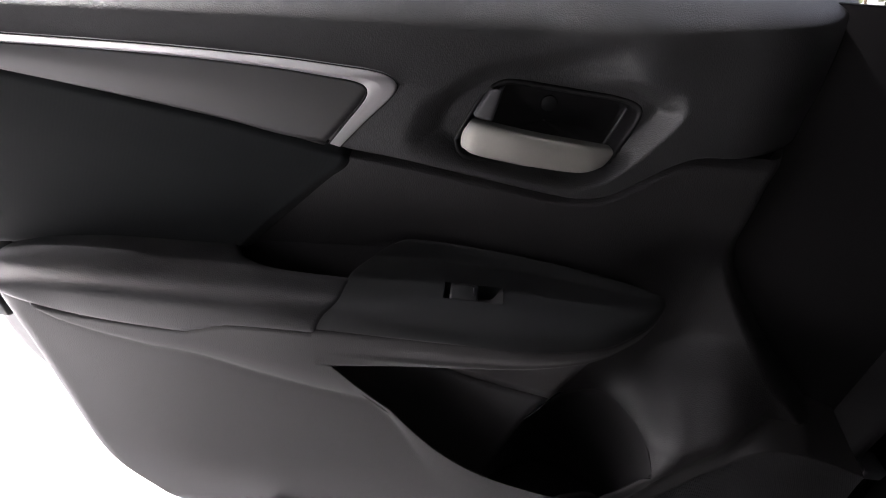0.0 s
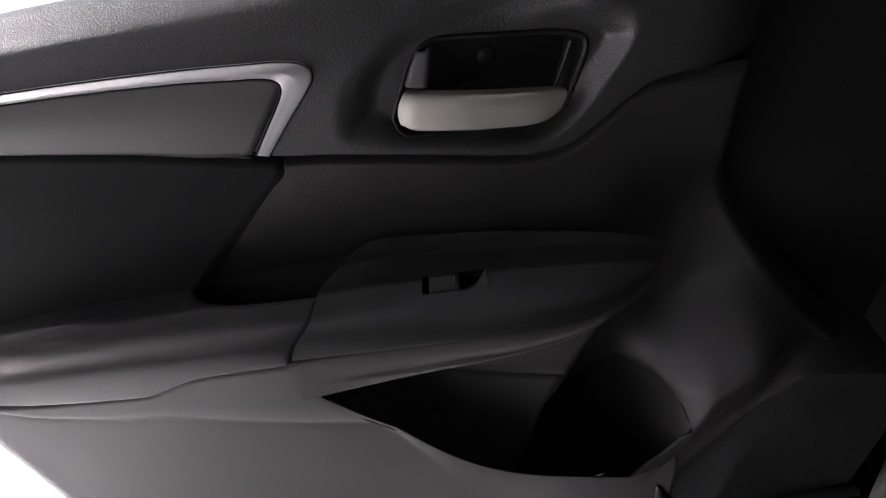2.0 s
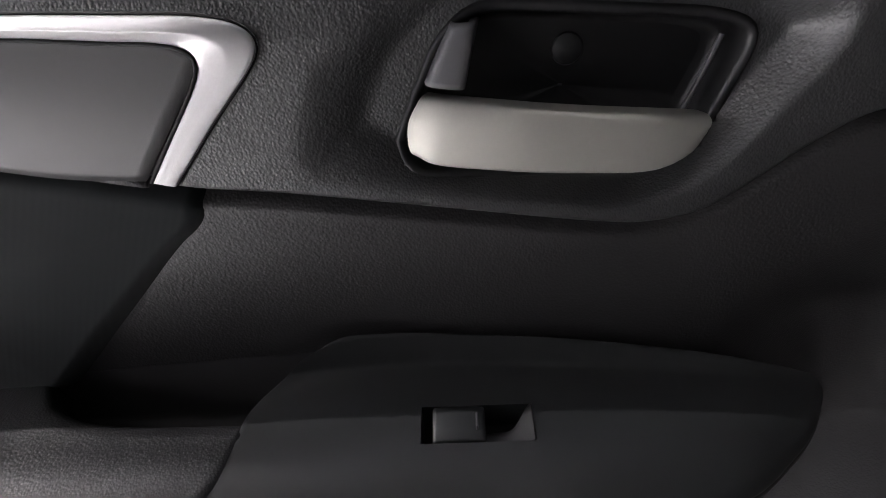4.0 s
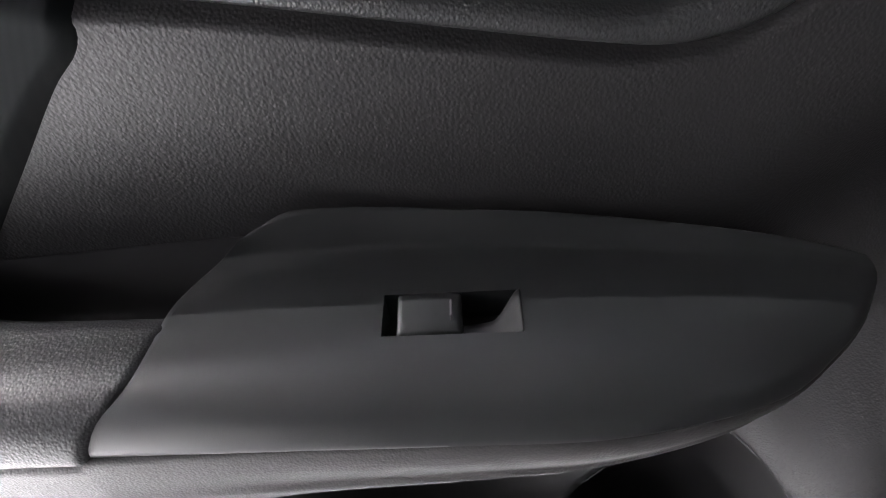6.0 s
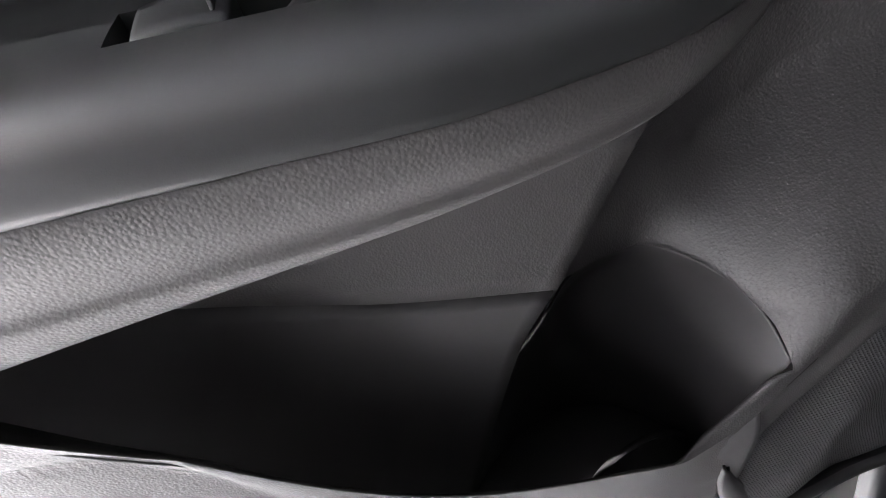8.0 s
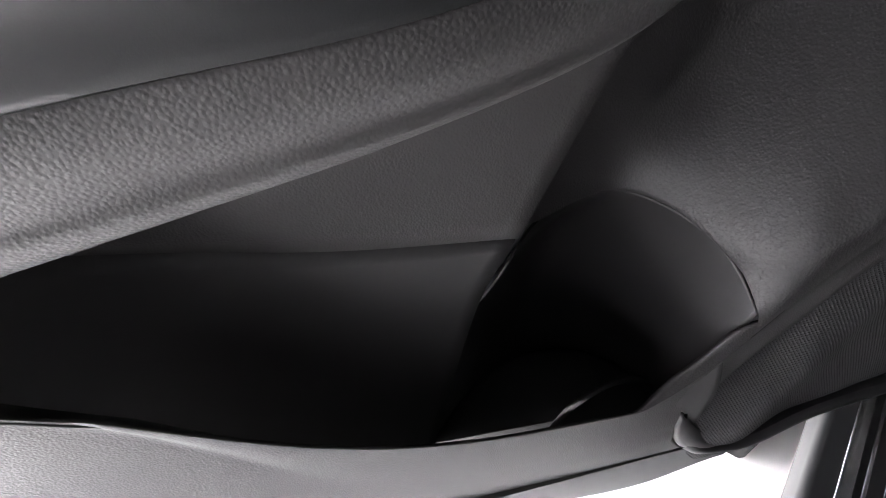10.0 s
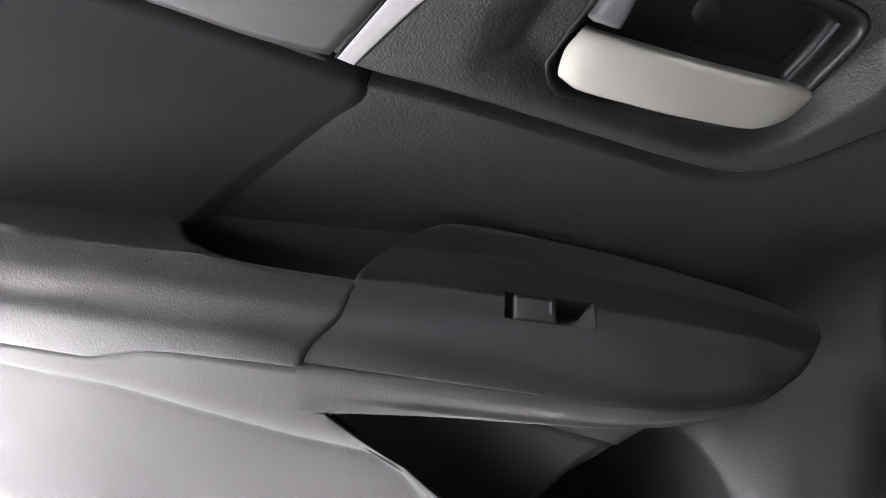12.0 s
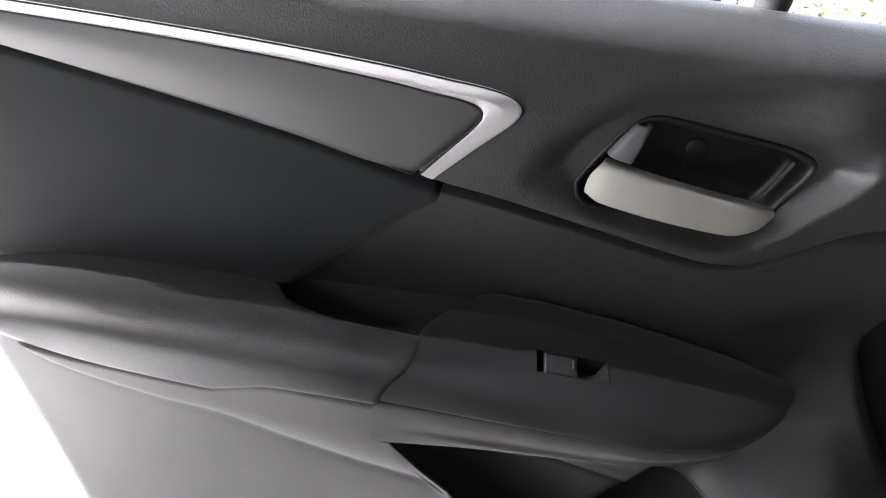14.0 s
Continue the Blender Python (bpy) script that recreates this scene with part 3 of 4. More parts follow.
far = -9.4 + 8.4 * smooth(0.45, 1.0, u) ** 1.3
level = -5.2 + 4.6 * u**1.8
rows = []
for k, dz in ((0.0, -0.6), (0.06, 0.0), (0.35, 0.0), (0.7, 0.0), (0.94, 0.0), (1.0, -0.4), (1.0, -9.0)):
    y = -15.4 + (far + 15.4) * k
    rows.append(np.stack([x, y, level + dz + (y + 1) * 0.2], 1))
part("switch_ramp", mesh_of([np.stack(rows)], "switch_ramp"), RAMP, panel, "scooped finger ramp beside the rocker", thick=0.0006)
part("switch_well", box(bmesh.new(), (-20.4, -15.4, -14.5), (20.4, -0.9, -13)), DEEP_BLACK, panel, "dark well round the rocker")

# ---- vinyl band under the switch panel
b_top = [(p[0], p[1] + 0.5 - 0.9 * float(smooth(0, 60, p[0])), p[2] - 0.3) for p in s_front]
b_fall = [(-103, -40.5, -29), (-45, -41.0, -30), (0, -41.0, -29.5), (48, -40, -28), (88, -31, -25.4), (112, -17.4, -22.4), (123.8, -7.6, -19.5), (130.2, -0.6, -17)]
b_dent = [(-103, -39.8, -40), (-45, -39.6, -40.5), (0, -39.4, -38.5), (44, -38.2, -35.8), (85, -29.6, -32.6), (110, -17.0, -27.6), (123, -7.2, -23.4), (130.6, 0.6, -18.8)]
b_lip = [(-103, -40.6, -44.5), (-45, -40.6, -44), (0, -40.2, -41.8), (42, -38.8, -38.2), (82, -30.4, -35.4), (108.5, -17.6, -30), (122.6, -7.2, -25.6), (130.6, 1.4, -20.4)]
b_low = [(-103, -37.5, -56), (-45, -37.4, -52), (0, -36.8, -47), (41, -35.2, -42.4), (80, -27.4, -38.6), (106, -15.6, -32.4), (121, -5.4, -27.4), (130, 3.4, -21.6)]
b_in = [(-96, -34, -56.5), (-45, -31, -52), (0, -30, -47), (40, -28, -42), (77, -20, -38), (101, -9, -32), (118, 0, -27), (128.5, 9, -21)]
b_far = [(-90, -10, -50), (-45, 5, -46), (0, 8, -42), (40, 10, -36), (74, 14, -30), (96, 18, -24), (114, 20, -20), (126, 22, -16)]
# ---- lower panel with the mouth of the pocket
crease_z = line([(-375, 12), (-322, -19), (-294, -44), (-238, -62), (-198, -68), (-158, -80), (-114, -91), (-90, -95.5), (-65, -101.5), (-54, -106), (60, -150)])
seam_low = line([(p[0], p[2]) for p in a_seam])


def lower_y(x, z):
    x, z = np.asarray(x, float), np.asarray(z, float)
    off = z - crease_z(x)
    keep = smooth(-8, -95, x)
    # above the crease a strip leans in towards it, wider near the pocket
    t = np.clip(off / (8 + 24 * smooth(-300, -90, x)), 0, 1)
    y = -33.0 - (7.2 + 1.8 * smooth(-190, -100, x)) * (0.85 * t * (2 - t) + 0.15 * smooth(-90, -6, off)) * keep - 0.5 * smooth(0, -9, off) * smooth(-120, -20, off) * keep
    y = y + (4 + 9 * smooth(150, -120, x)) * smooth(-190, -350, z) ** 1.5
    y = y + 27 * (np.clip(-322 - x, 0, None) / 35) ** 2.2
    down = np.clip(-322 - z, 0, None)
    y = y + (3 + 19 * smooth(150, -120, x)) * (down / 60) ** 2
    return y


GRILLE_EDGE = [(148, -29.2, -264), (158, -26, -252), (175, -21.5, -226), (197, -17.5, -201), (210, -16, -181), (222, -15.5, -167), (234, -15.5, -151), (252, -15.5, -138), (275, -14.5, -139), (302, -12, -148), (345, -9, -167)]


def foot(x):
    """The lower edge, rounded at the rear corner."""
    return -383 + 260 * np.clip((-256 - x) / 97, 0, 1) ** 2.3 + 8 * smooth(120, 300, x)


b_top[0] = (-105, float(lower_y(-105, -22)) + 0.6, -21.6)
for c in (b_fall, b_dent, b_lip, b_low):
    c[0] = (-105, float(lower_y(-105, c[0][2])) - 0.25, c[0][2])
b_tuck = [(p[0], p[1] + 3.5, p[2] + 0.8) for p in b_top]
g = loft([b_tuck, b_top, b_fall, b_dent, b_lip, b_low, b_in, b_far], 120, 56)
part("armrest_band", mesh_of([g], "armrest_band"), LEATHER_LOWER, door, "grained vinyl band curving under the switch panel")
grids = []
cols = []
for x in np.linspace(-353, -103, 140):
    hi = min(float(seam_low(x)) - 1.0, float(np.interp(x, [-353, -349, -342, -331], [-74, -54, -36, -21])))
    z = np.linspace(float(foot(x)), hi, 130)
    y = lower_y(np.full_like(z, x), z)
    y = y + 2.5 * smooth(2.5, 0, hi - z)
    c = np.stack([np.full_like(z, x), y, z], 1)
    cols.append(np.vstack([[(x, y[0] + 30, z[0] + 6), (x, y[0] + 8, z[0] - 2)], c]))
edge_col = cols[0].copy()
bridge = []
for x in np.linspace(-103, -93, 8):
    z = np.linspace(float(foot(x)), -55.5, 130)
    y = lower_y(np.full_like(z, x), z)
    c = np.stack([np.full_like(z, x), y, z], 1)
    bridge.append(np.vstack([[(x, y[0] + 30, z[0] + 6), (x, y[0] + 8, z[0] - 2)], c]))
grids.append(np.stack(bridge, 1))
wrap = [edge_col + np.array((d, e, 0)) for d, e in ((6, 60), (1, 26), (-1.6, 8), (-1.3, 3))]
grids.append(np.stack(wrap + cols, 1))
cols = []
for x in np.r_[np.linspace(-93.5, -53, 60), np.linspace(-52, 147, 120)]:
    src = lip_q if x < 117 else ridge_q
    hi, fit_y = float(np.interp(x, src[:, 0], src[:, 2])), float(np.interp(x, src[:, 0], src[:, 1]))
    z = np.r_[np.linspace(float(foot(x)), hi - 16, 70), np.linspace(hi - 15, hi, 24)]
    y = lower_y(np.full_like(z, x), z)
    y = y + (fit_y - y[-1]) * smooth(18 + 40 * float(smooth(-60, 0, x)), 0, hi - z)
    aim = fit_y + (-29.5 - fit_y) * np.clip((hi - z) / max(hi + 256, 1), 0, 1)
    y = y + (np.maximum(aim, y) - y) * float(smooth(120, 146, x)) * smooth(-275, -258, z)
    c = np.stack([np.full_like(z, x), y, z], 1)
    roll = [(x, y[-1] + 0.5, hi + 0.3), (x, y[-1] + 1.3, hi + 0.1), (x, y[-1] + 1.8, hi - 1.5), (x, y[-1] + 2.2, hi - 9)] if x < 117 else [(x, y[-1], hi)] * 4
    cols.append(np.vstack([[(x, y[0] + 30, z[0] + 6), (x, y[0] + 8, z[0] - 2)], c, roll]))
grids.append(np.stack(cols, 1))
# the dark face between the ridge and the grille
seam = cols[-1]
top_c = ridge_q[ridge_q[:, 0] > 147]
top_c = np.array([(p[0], p[1] + (float(main_y(p[0], p[2])) - p[1]) * float(smooth(172, 182, p[0])), p[2]) for p in top_c])
top_c = np.vstack([[seam[-1]], top_c])
edge_c = spline(GRILLE_EDGE, 200)
rows = []
for k, out_y in ((0.0, 0.0), (0.05, 0.1), (0.12, 0.6), (0.25, 1.6), (0.45, 2.2), (0.65, 1.8), (0.85, 0.8), (0.97, 0.4), (1.0, 1.6), (1.02, 9)):
    t0, t1 = spline(top_c, 140), spline(edge_c, 140)
    r = t0 + (t1 - t0) * k
    r[:, 1] += out_y
    rows.append(r)
grids.append(np.stack(rows))
cols = []
for x in np.linspace(147, 215, 50):
    hi = float(np.interp(x, [140, 147, 157, 176, 193, 215], [-250, -270, -293, -316, -323, -324]))
    z = np.linspace(float(foot(x)), hi, 24)
    y = lower_y(np.full_like(z, x), z) + 4 * smooth(3, 0, hi - z) + 4 * smooth(150, 215, x)
    c = np.stack([np.full_like(z, x), y, z], 1)
    cols.append(np.vstack([[(x, y[0] + 30, z[0] + 6), (x, y[0] + 8, z[0] - 2)], c]))
grids.append(np.stack(cols, 1))
part("lower_panel", mesh_of(grids, "lower_panel"), LEATHER_LOWER, door, "charcoal moulded lower panel with a long crease")

# ---- pocket
w_top = [(-190, 8, -20), (-40, 8, -20), (40, 8, -20), (112, 8, -40)]
w_mid = [(-190, 6, -46), (-40, 6, -91), (12, 6, -109), (73, 6, -124)]
part("pocket_wall", mesh_of([loft([w_top, w_mid], 40, 12)], "pocket_wall"), LEATHER_LOWER, door, "grained back wall of the door pocket", thick=0.0015)
v_top = [(-190, 7.0, -47), (-40, 7.0, -92.2), (12, 7.0, -110), (72, 7.0, -125.5)]
v_mid = [(-180, 7.5, -140), (-40, 7.5, -150), (12, 7.5, -158), (54, 7.5, -168)]
v_low = [(-170, 4, -300), (-40, 4, -300), (0, 4, -300), (18, 4, -300)]
part("pocket_lining", mesh_of([loft([v_top, v_mid, v_low], 40, 24)], "pocket_lining"), LINING, door, "smooth dark lining low in the pocket", thick=0.0015)
tops = [(x, 9, float(np.interp(x, rim_q[:, 0], rim_q[:, 2]))) for x in (70, 92, 114, 133, 152, 163, 169.8)]
deep = [(52, 8, -172), (74, 36, -184), (100, 54, -198), (126, 47, -200), (146, 27, -203), (158, 6, -206), (167, -17, -205)]
feet = [(18, 8, -300), (48, 34, -300), (86, 50, -300), (122, 46, -300), (146, 28, -300), (157, 6, -300), (160, -22, -300)]
tops = [tops[0]] + [(p[0], float(main_y(p[0], p[2])) + 0.3, p[2] + 0.3) for p in tops[1:]]
ribs = []
for a, b, c in zip(tops, deep, feet):
    a, b, c = np.array(a, float), np.array(b, float), np.array(c, float)
    ribs.append([tuple(a), tuple(a + (b - a) * np.array((0.14, 0.35, 0.14)) + np.array((0, 0, -1.0))), tuple(a + (b - a) * np.array((0.5, 0.9, 0.5))), tuple(b), tuple((b + c) / 2), tuple(c)])
part("bottle_hollow", mesh_of([loft(ribs, 70, 60)], "bottle_hollow"), HOLLOW_SHADED, door, "scooped bottle hollow at the end of the pocket, shade in its colour", thick=0.001)
q0 = [(p[0], p[1] + 2.4, p[2] - 7) for p in lip] + [(140, -22, -222), (162, -18, -206)]
q1 = [(p[0], -25, -303) for p in q0]
qm = [(p[0], -26, p[2] - 26) for p in q0]
part("pocket_front", mesh_of([loft([q0, qm, q1], 90, 16)], "pocket_front"), LINING, door, "inner face of the pocket front", thick=0.001)
part("pocket_floor", box(bmesh.new(), (-180, -31, -304), (190, 60, -300)), LINING, door)
arc = [(88, -6, -302), (100, -2, -284), (118, 2, -275), (138, 4, -272), (152, 2, -280), (160, -2, -300)]
g = np.stack([spline(arc, 40), spline([(p[0], p[1] + 1.5, p[2] + 1.2) for p in arc], 40), spline([(p[0], p[1] + 4, p[2] + 0.6) for p in arc], 40), spline([(p[0], p[1] + 5, p[2] - 14) for p in arc], 40)])
part("bottle_rest", mesh_of([g], "bottle_rest"), DEEP_BLACK, door, "low curved bottle rest in the pocket")

# ---- speaker
cols = []
g_top = spline([p for p in GRILLE_EDGE if p[0] > 150], 120)
for x in np.linspace(152, 345, 90):
    hi, edge_y = float(np.interp(x, g_top[:, 0], g_top[:, 2])) + 1, float(np.interp(x, g_top[:, 0], g_top[:, 1]))
    lo = -331 + 67 * np.clip((180 - x) / 28, 0, 1) ** 2 + 12 * smooth(200, 345, x)
    z = np.linspace(min(lo, hi - 1), hi, 60)
    y = edge_y + 2.5 + (-29 - edge_y) * smooth(0, 75, hi - z) * smooth(250, 190, x) - 5 * smooth(0, 60, hi - z)
    cols.append(np.stack([np.full_like(z, x), y, z], 1))
grille = part("speaker_grille", mesh_of([np.stack(cols, 1)], "speaker_grille"), GRILLE, door, "dark perforated speaker grille")
part("grille_frame", mesh_of([tube([(160, -27, -294), (172, -28, -310), (188, -28.5, -319), (212, -27.5, -327), (262, -20.5, -327), (345, -20, -316)], 5.5, 90, 12)], "grille_frame"), GLOSS_BLACK, door, "glossy black rim under the speaker grille")
cl0 = [(147, -27.5, -249), (145.8, -29.5, -260), (149, -30.2, -278), (158, -30.4, -297), (178, -30, -320)]
cl1 = [(148, -29.6, -250), (147.8, -31.2, -260.5), (151.5, -32, -277), (160.5, -32.2, -294.5), (181, -31.6, -317)]
cl2 = [(150, -30.0, -252), (152, -31.2, -261), (157, -31.8, -275), (167, -31.9, -292), (187, -31.4, -316)]
cl3 = [(152, -27.5, -253), (155, -28.2, -261), (161, -28.4, -272), (172, -28.4, -290), (193, -28.4, -319)]
part("grille_clip", mesh_of([loft([cl0, cl1, cl2, cl3], 30, 16)], "grille_clip"), GLOSS_BLACK, door, "glossy black corner clip of the grille", thick=0.002)

# ---- door handle
depth_at = lambda p: float(upper_y(p[0], p[1]))
out = np.array([(p[0], depth_at(p) - 0.6, p[1]) for p in bezel_line])
centre = np.array((32, 0, 104))


def inset(d, dy):
    q = []
    for i in range(len(out)):
        t = out[(i + 1) % len(out)] - out[i - 1]
        nrm = np.array((-t[2], 0, t[0]))
        nrm /= np.linalg.norm(nrm)
        if nrm @ (centre - out[i]) < 0:
            nrm = -nrm
        c = out[i] + nrm * min(d, 1.3) + np.array((0, dy, 0))
        pull = max(d - 1.3, 0) / 48
        q.append(c + (centre - c) * np.array((pull, 0, pull * 1.3)))
    return np.array(q + [q[0]])


g = np.stack([inset(-2.4, 3.5), inset(-2.2, 1.0), inset(-1.8, -0.1), inset(-1.2, -0.5), inset(-0.5, -0.5), inset(0.4, -0.1), inset(1.2, 1.0), inset(2.4, 6), inset(3.6, 12.4), inset(5.4, 14), inset(8.0, 14.2)])
floor_ring = inset(8.0, 14.2)
cap = np.stack([floor_ring, floor_ring * 0.02 + floor_ring.mean(0) * 0.98])
bezel = part("handle_bezel", mesh_of([g, cap], "handle_bezel"), GLOSS_BLACK, door, "smooth black door handle housing")
l_under = [(-14, 30, 91), (0, 30, 88), (30, 30, 85), (58, 30, 84), (70, 30, 89)]
l_low = [(-16.8, 22, 88.6), (-9, 20.2, 85.4), (10, 19.5, 83.6), (35, 19.2, 81.8), (58, 20, 81), (69, 21.5, 85), (73.5, 22.5, 91)]
l_face = [(-18, 20.6, 92), (-9, 18.6, 88.6), (10, 17.6, 87), (35, 17.3, 85), (58, 18, 84.5), (69.5, 20, 88), (74, 21.5, 93)]
l_mid = [(-17.5, 20.6, 99), (-8, 18.0, 98), (10, 16.9, 96), (35, 16.6, 93.5), (58, 17.3, 92), (69.5, 19.4, 92), (74.2, 21, 94.5)]
l_high = [(-15, 20.8, 104), (-6, 18.6, 104.2), (10, 17.6, 102), (35, 17.3, 99), (58, 18, 97), (69.5, 20, 96), (74, 21.2, 96)]
l_top = [(-13, 22.5, 106.5), (-4, 20.4, 106), (10, 19.4, 104.2), (35, 19.1, 101.2), (58, 19.8, 99), (69, 21.5, 98), (73, 22.5, 97.4)]
l_back = [(-11, 28, 106.5), (-4, 27, 105.6), (10, 27, 104), (35, 27, 101), (58, 27, 98.8), (69, 27.5, 97.6), (72, 28, 97)]
# the lever's rear end sits deeper
g = loft([l_under, l_low, l_face, l_mid, l_high, l_top, l_back], 70, 50)
g[..., 1] += 2.8 * smooth(24, -18, g[..., 0])
part("handle_lever", mesh_of([g], "handle_lever"), CHAMPAGNE, bezel, "champagne silver pull lever")
f0 = [(-12, 31, 110), (-11, 24, 110), (-8, 22.6, 109.6), (-2, 22.2, 108.8), (0, 23.4, 108.6), (1, 36, 108)]
f1 = [(-7.5, 31, 119), (-6.6, 25, 119), (-4.4, 23.8, 118.6), (0.6, 23.4, 118), (2.2, 24.6, 118), (3.5, 36, 118)]
f2 = [(-3.5, 33, 126.5), (-2.4, 27, 126.5), (-0.8, 26, 126.5), (2.6, 25.8, 126.5), (4, 27, 126.5), (5.5, 36, 126)]
part("handle_arm", mesh_of([loft([f0, f1, f2], 20, 12)], "handle_arm"), MARK, bezel, "grey pivot arm inside the handle housing", thick=0.002)
part("handle_rib", mesh_of([tube([(79.4, 37.6, 117), (75.6, 36.4, 106), (70.6, 34.6, 94.5)], 0.9, 20, 8)], "handle_rib"), MARK, bezel, "pale moulded edge inside the housing")
sc = bmesh.new()
bmesh.ops.create_cone(sc, cap_ends=True, segments=28, radius1=0.0052, radius2=0.0046, depth=0.0007, matrix=Matrix.Translation(Vector(metres((34, 43.6, 114)))) @ Matrix.Rotation(radians(90), 4, "X"))
screw = part("screw_cap", sc, SATIN_BLACK, bezel, "round black screw cap")

# ---- shell, rubber and glass
shell = [(-488, -110), (-487, -190), (-481, -224), (-469, -250), (-450, -276), (-428, -308), (-398, -352), (-340, -396), (-250, -412), (100, -412), (330, -400), (345, -300), (345, 100), (345, 172), (100, 168), (-300, 152), (-470, 140)]
bm = bmesh.new()
pts = []
for a, b in zip(shell, shell[1:] + shell[:1]):
    for k in range(4):
        pts.append((a[0] + (b[0] - a[0]) * k / 4, a[1] + (b[1] - a[1]) * k / 4))
verts = [bm.verts.new(Vector(metres((p[0], 62, p[1])))) for p in pts]
face = bm.faces.new(verts)
ext = bmesh.ops.extrude_face_region(bm, geom=[face])["geom"]
for v in [v for v in ext if isinstance(v, bmesh.types.BMVert)]:
    v.co.y += 0.055
bmesh.ops.recalc_face_normals(bm, faces=bm.faces)
shell_ob = part("door_shell", bm, PAINT, door, "grey painted steel door shell")
bev = shell_ob.modifiers.new("rounded", "BEVEL")
bev.width, bev.segments, bev.limit_method = 0.008, 3, "ANGLE"
g = tube([(-425, 58, 60), (-425, 58, -120), (-424, 58, -200), (-408, 58, -262), (-376, 58, -320), (-320, 58, -362), (-220, 58, -376), (320, 58, -368)], 7, 120, 10)
part("weather_strip", mesh_of([g], "weather_strip"), RUBBER, door, "black rubber weather strip round the door")
for lo, hi in (((-410, 34, -364), (-397, 64, -334)), ((-399, 34, -382), (-381, 64, -358))):
    part("bump_stop", box(bmesh.new(), lo, hi, 2.0), RUBBER, door, "small dark rubber bump stop")
part("door_latch", box(bmesh.new(), (-464, 36, -136), (-436, 64, -98), 3.0), GLOSS_BLACK, door, "black door latch block")
# black sheet added for the shade between the panel's front edge and hinge side
part("hinge_shade_sheet", box(bmesh.new(), (150, 60, -330), (352, 64, 178), 1.0), DEEP_BLACK, door, "matt black sheet standing for the shade at the hinge edge")
part("mirror_base", box(bmesh.new(), (222, 48, 150), (352, 70, 330), 6.0), DEEP_BLACK, door, "matt black corner piece at the front of the window")
for lo, hi in (((394, 38, -264), (404, 64, -224)), ((400, 36, -236), (420, 60, -222))):
    part("door_hinge", box(bmesh.new(), lo, hi, 2.5), PAINT, door, "small grey metal door hinge bracket")
pane = part("window_glass", box(bmesh.new(), (-440, 72, 120), (38, 76, 560), 1.0), glass_mat, door, "clear side window glass")
pane.visible_shadow = False
pane2 = part("quarter_glass", box(bmesh.new(), (56, 72, 120), (224, 76, 430), 1.0), glass_mat, door, "small clear fixed quarter glass")
pane2.visible_shadow = False
g = tube([(51, 72, 150), (51, 75, 250), (45, 80, 420), (38, 84, 560)], 8, 40, 12)
part("window_post", mesh_of([g], "window_post"), RUBBER, door, "dark upright post between the door windows")

# ---------------------------------------------------------------- the car body round the camera
d = np.array((-0.76, -0.65, 0))
nrm = np.array((0.65, -0.76, 0))
o = np.array((323, -11, 0))


def slab(a, b, w0, w1, z0, z1, bevel=0.0):
    """A block along the sill: from a to b along it, from w0 to w1 into the cabin."""
    bm = bmesh.new()
    vs = [bm.verts.new(Vector(metres(o + d * s + nrm * w + np.array((0, 0, z))))) for z in (z0, z1) for s, w in ((a, w0), (b, w0), (b, w1), (a, w1))]
    for f in ((0, 1, 2, 3), (4, 5, 6, 7), (0, 1, 5, 4), (1, 2, 6, 5), (2, 3, 7, 6), (3, 0, 4, 7)):
        bm.faces.new([vs[i] for i in f])
    bmesh.ops.recalc_face_normals(bm, faces=bm.faces)
    if bevel:
        bmesh.ops.bevel(bm, geom=list(bm.edges), offset=bevel / 1000, segments=3, profile=0.5, affect="EDGES")
    return bm


pillar = part("hinge_pillar", slab(-420, -70, -60, 3, -700, 640, 10), DEEP_BLACK, None)
tagged(pillar, "black hinge pillar at the front of the door opening", "car pillar", kind="structure")
sill = thing("door_sill", "dark car sill with bright metal scuff strips", "car sill")
part("sill_body", slab(-420, 1500, 4, 160, -500, -450, 8), RUBBER, sill, "dark sill under the door opening")
part("scuff_strip", slab(-420, 1000, 25, 36, -451, -446, 1.5), CHROME, sill, "bright metal scuff strip")
part("scuff_strip", slab(-420, 1000, 41, 44.5, -451, -447, 1.0), CHROME, sill, "narrow bright strip")
part("scuff_strip", slab(-420, 1000, 54, 57, -451, -446, 1.0), CHROME, sill, "narrow bright strip")

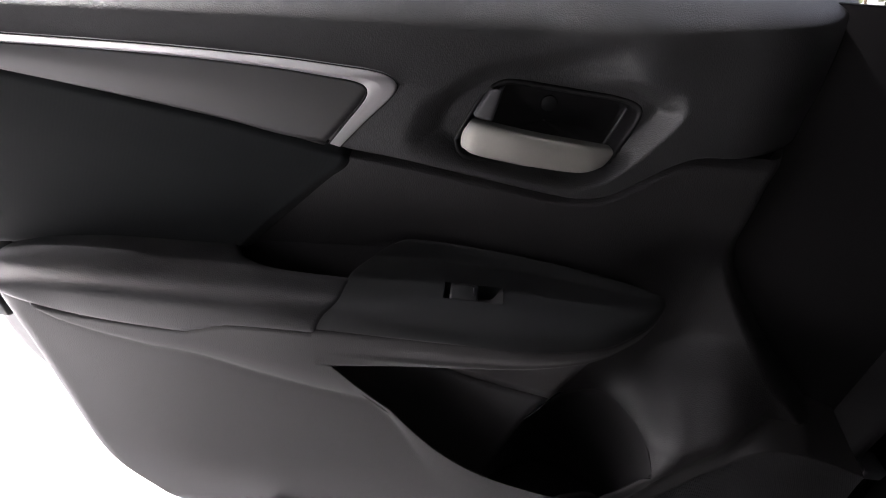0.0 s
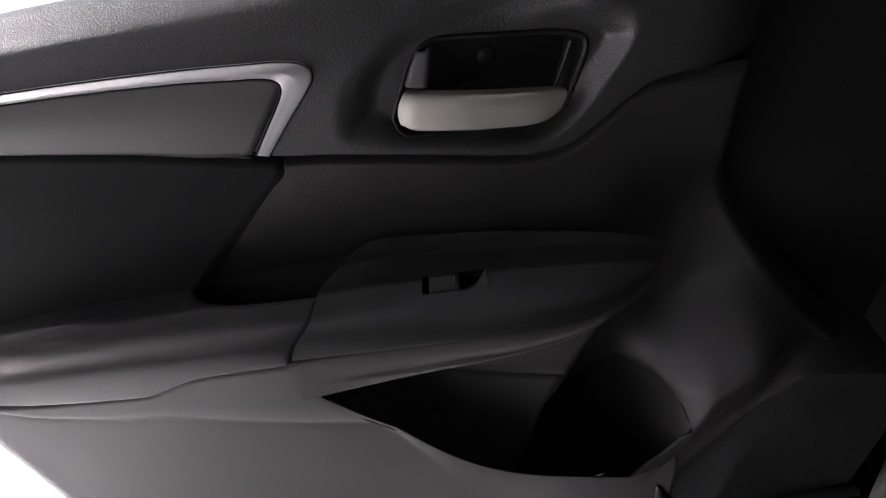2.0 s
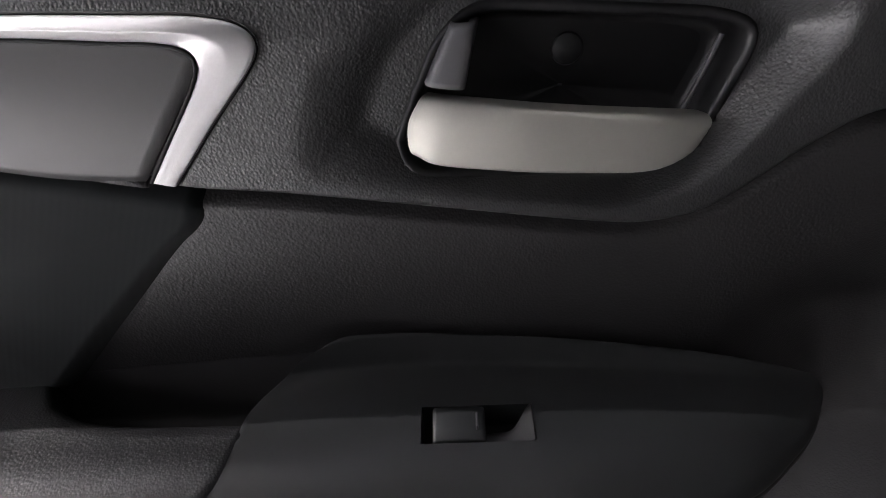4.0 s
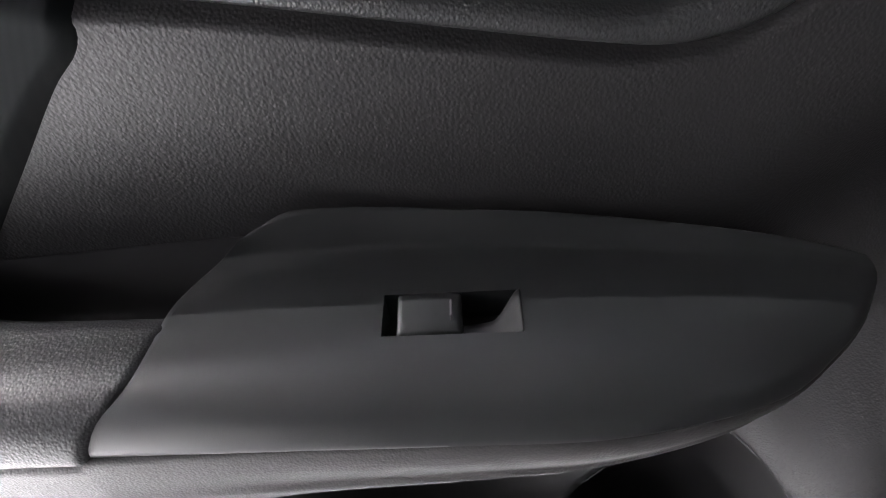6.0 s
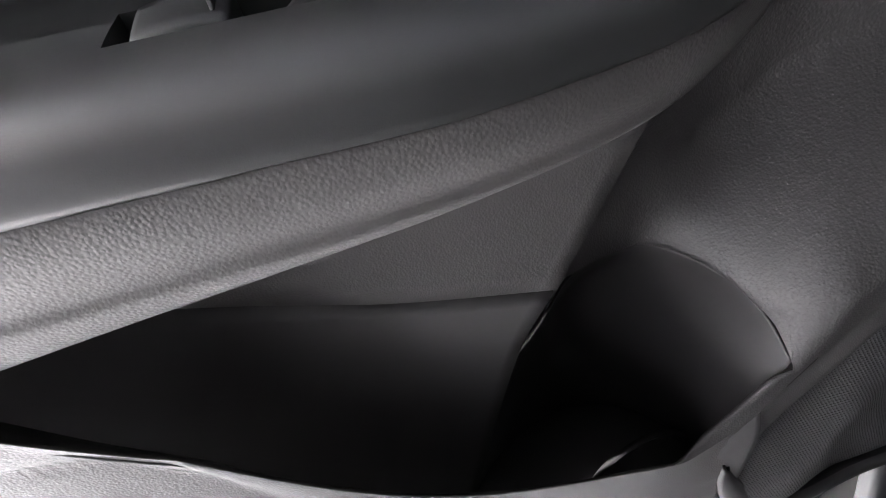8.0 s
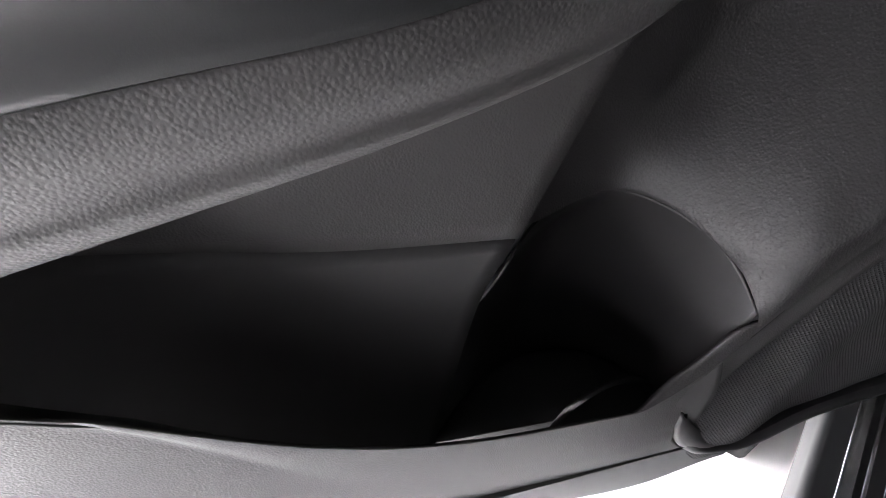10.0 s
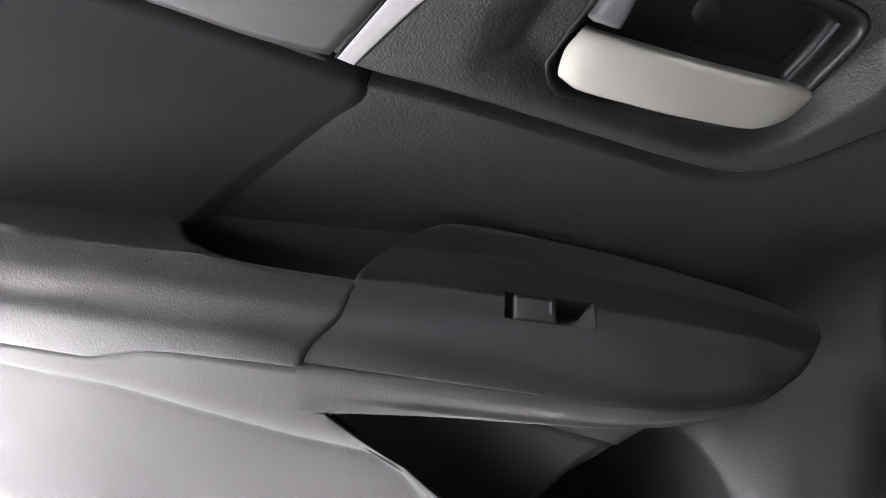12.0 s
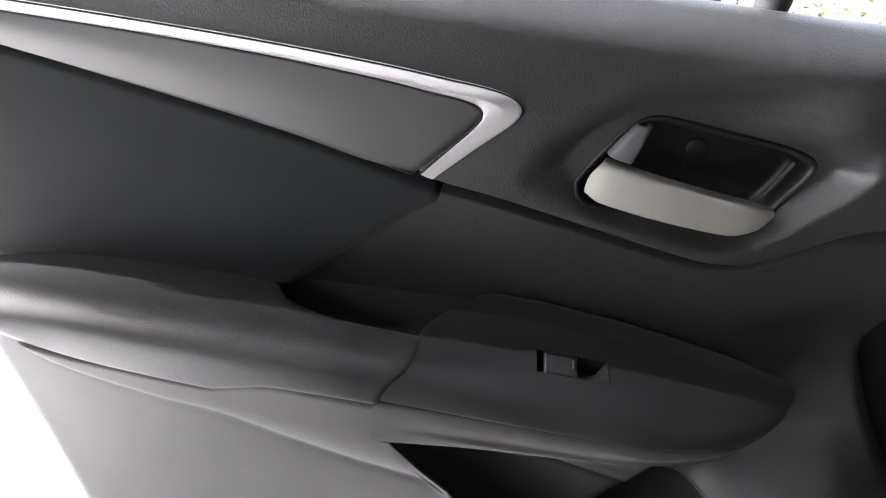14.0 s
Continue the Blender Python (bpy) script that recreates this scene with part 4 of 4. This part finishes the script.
# car side out of view, set outward to cut light along the sill
ob = part("car_side", slab(1000, 3200, -60, 90, -520, 760, 20), BODY, None)
tagged(ob, "unseen dark grey car side that blocks light behind the door opening", "car side", kind="structure")
# plain cabin blocks out of view, dark so light comes only from the left
for name, args in (("cabin_floor", (-300, 1600, 120, 700, -700, -400)), ("cabin_seat", (330, 1100, 230, 700, -400, -110)), ("cabin_back", (820, 1100, 230, 700, -110, 480)), ("cabin_dash", (-400, -60, 40, 700, -400, 240)), ("cabin_wall", (-500, 1600, 700, 720, -700, 900)), ("cabin_front", (-460, -420, -60, 720, -700, 900)), ("cabin_roof", (-460, 1600, 60, 720, 640, 680))):
    ob = part(name, slab(*args, 8), CABIN, None)
    tagged(ob, "unseen plain dark block for the car cabin, keeping light out", "cabin wall", kind="structure")

# ---------------------------------------------------------------- outside the side window
post = thing("fence_post", "grey steel fence post with a cap, darkened for shade", "fence post", "posts of the steel fence")
part("shaft", box(bmesh.new(), (-28, -28, -700), (28, 28, 380), 4), STEEL_SHADED, post)
part("cap", box(bmesh.new(), (-38, -38, 380), (38, 38, 410), 8), STEEL_SHADED, post)
post.matrix_basis = pose(0.70, 3.0, 0)
for k in range(1, 5):
    copy_thing(post, pose(0.70 + 0.135 * k, 3.0 + 0.02 * k, 0))
shrub = thing("shrub", "pale green leafy shrub in bright daylight", "shrub")
bm = bmesh.new()
rng = random.Random(4)
limbs, tips = [], []
for k in range(9):
    a = rng.uniform(0, 2 * math.pi)
    r, h = rng.uniform(80, 420), rng.uniform(250, 720)
    tip = (2150 + r * math.cos(a), 3400 + r * math.sin(a), -700 + h)
    limbs.append(tube([(2150, 3400, -700), (2150 + 0.4 * r * math.cos(a), 3400 + 0.4 * r * math.sin(a), -700 + 0.5 * h), tip], 12, 10, 6, taper=lambda t: 1.05 - 0.8 * t))
    tips.append(tip)
part("stems", mesh_of(limbs, "stems"), BARK, shrub)
for k in range(1500):
    t = rng.choice(tips)
    c = Vector(metres([t[i] + rng.gauss(0, (150, 150, 110)[i]) for i in range(3)]))
    m = Matrix.Translation(c) @ Euler([rng.uniform(0, 6.28) for _ in range(3)]).to_matrix().to_4x4()
    w, l = rng.uniform(0.008, 0.014), rng.uniform(0.03, 0.055)
    vs = [bm.verts.new(m @ Vector(p)) for p in ((0, 0, 0), (w, l * 0.45, 0.004), (0, l, 0), (-w, l * 0.45, 0.004))]
    bm.faces.new(vs)
part("leaves", bm, LEAF, shrub)
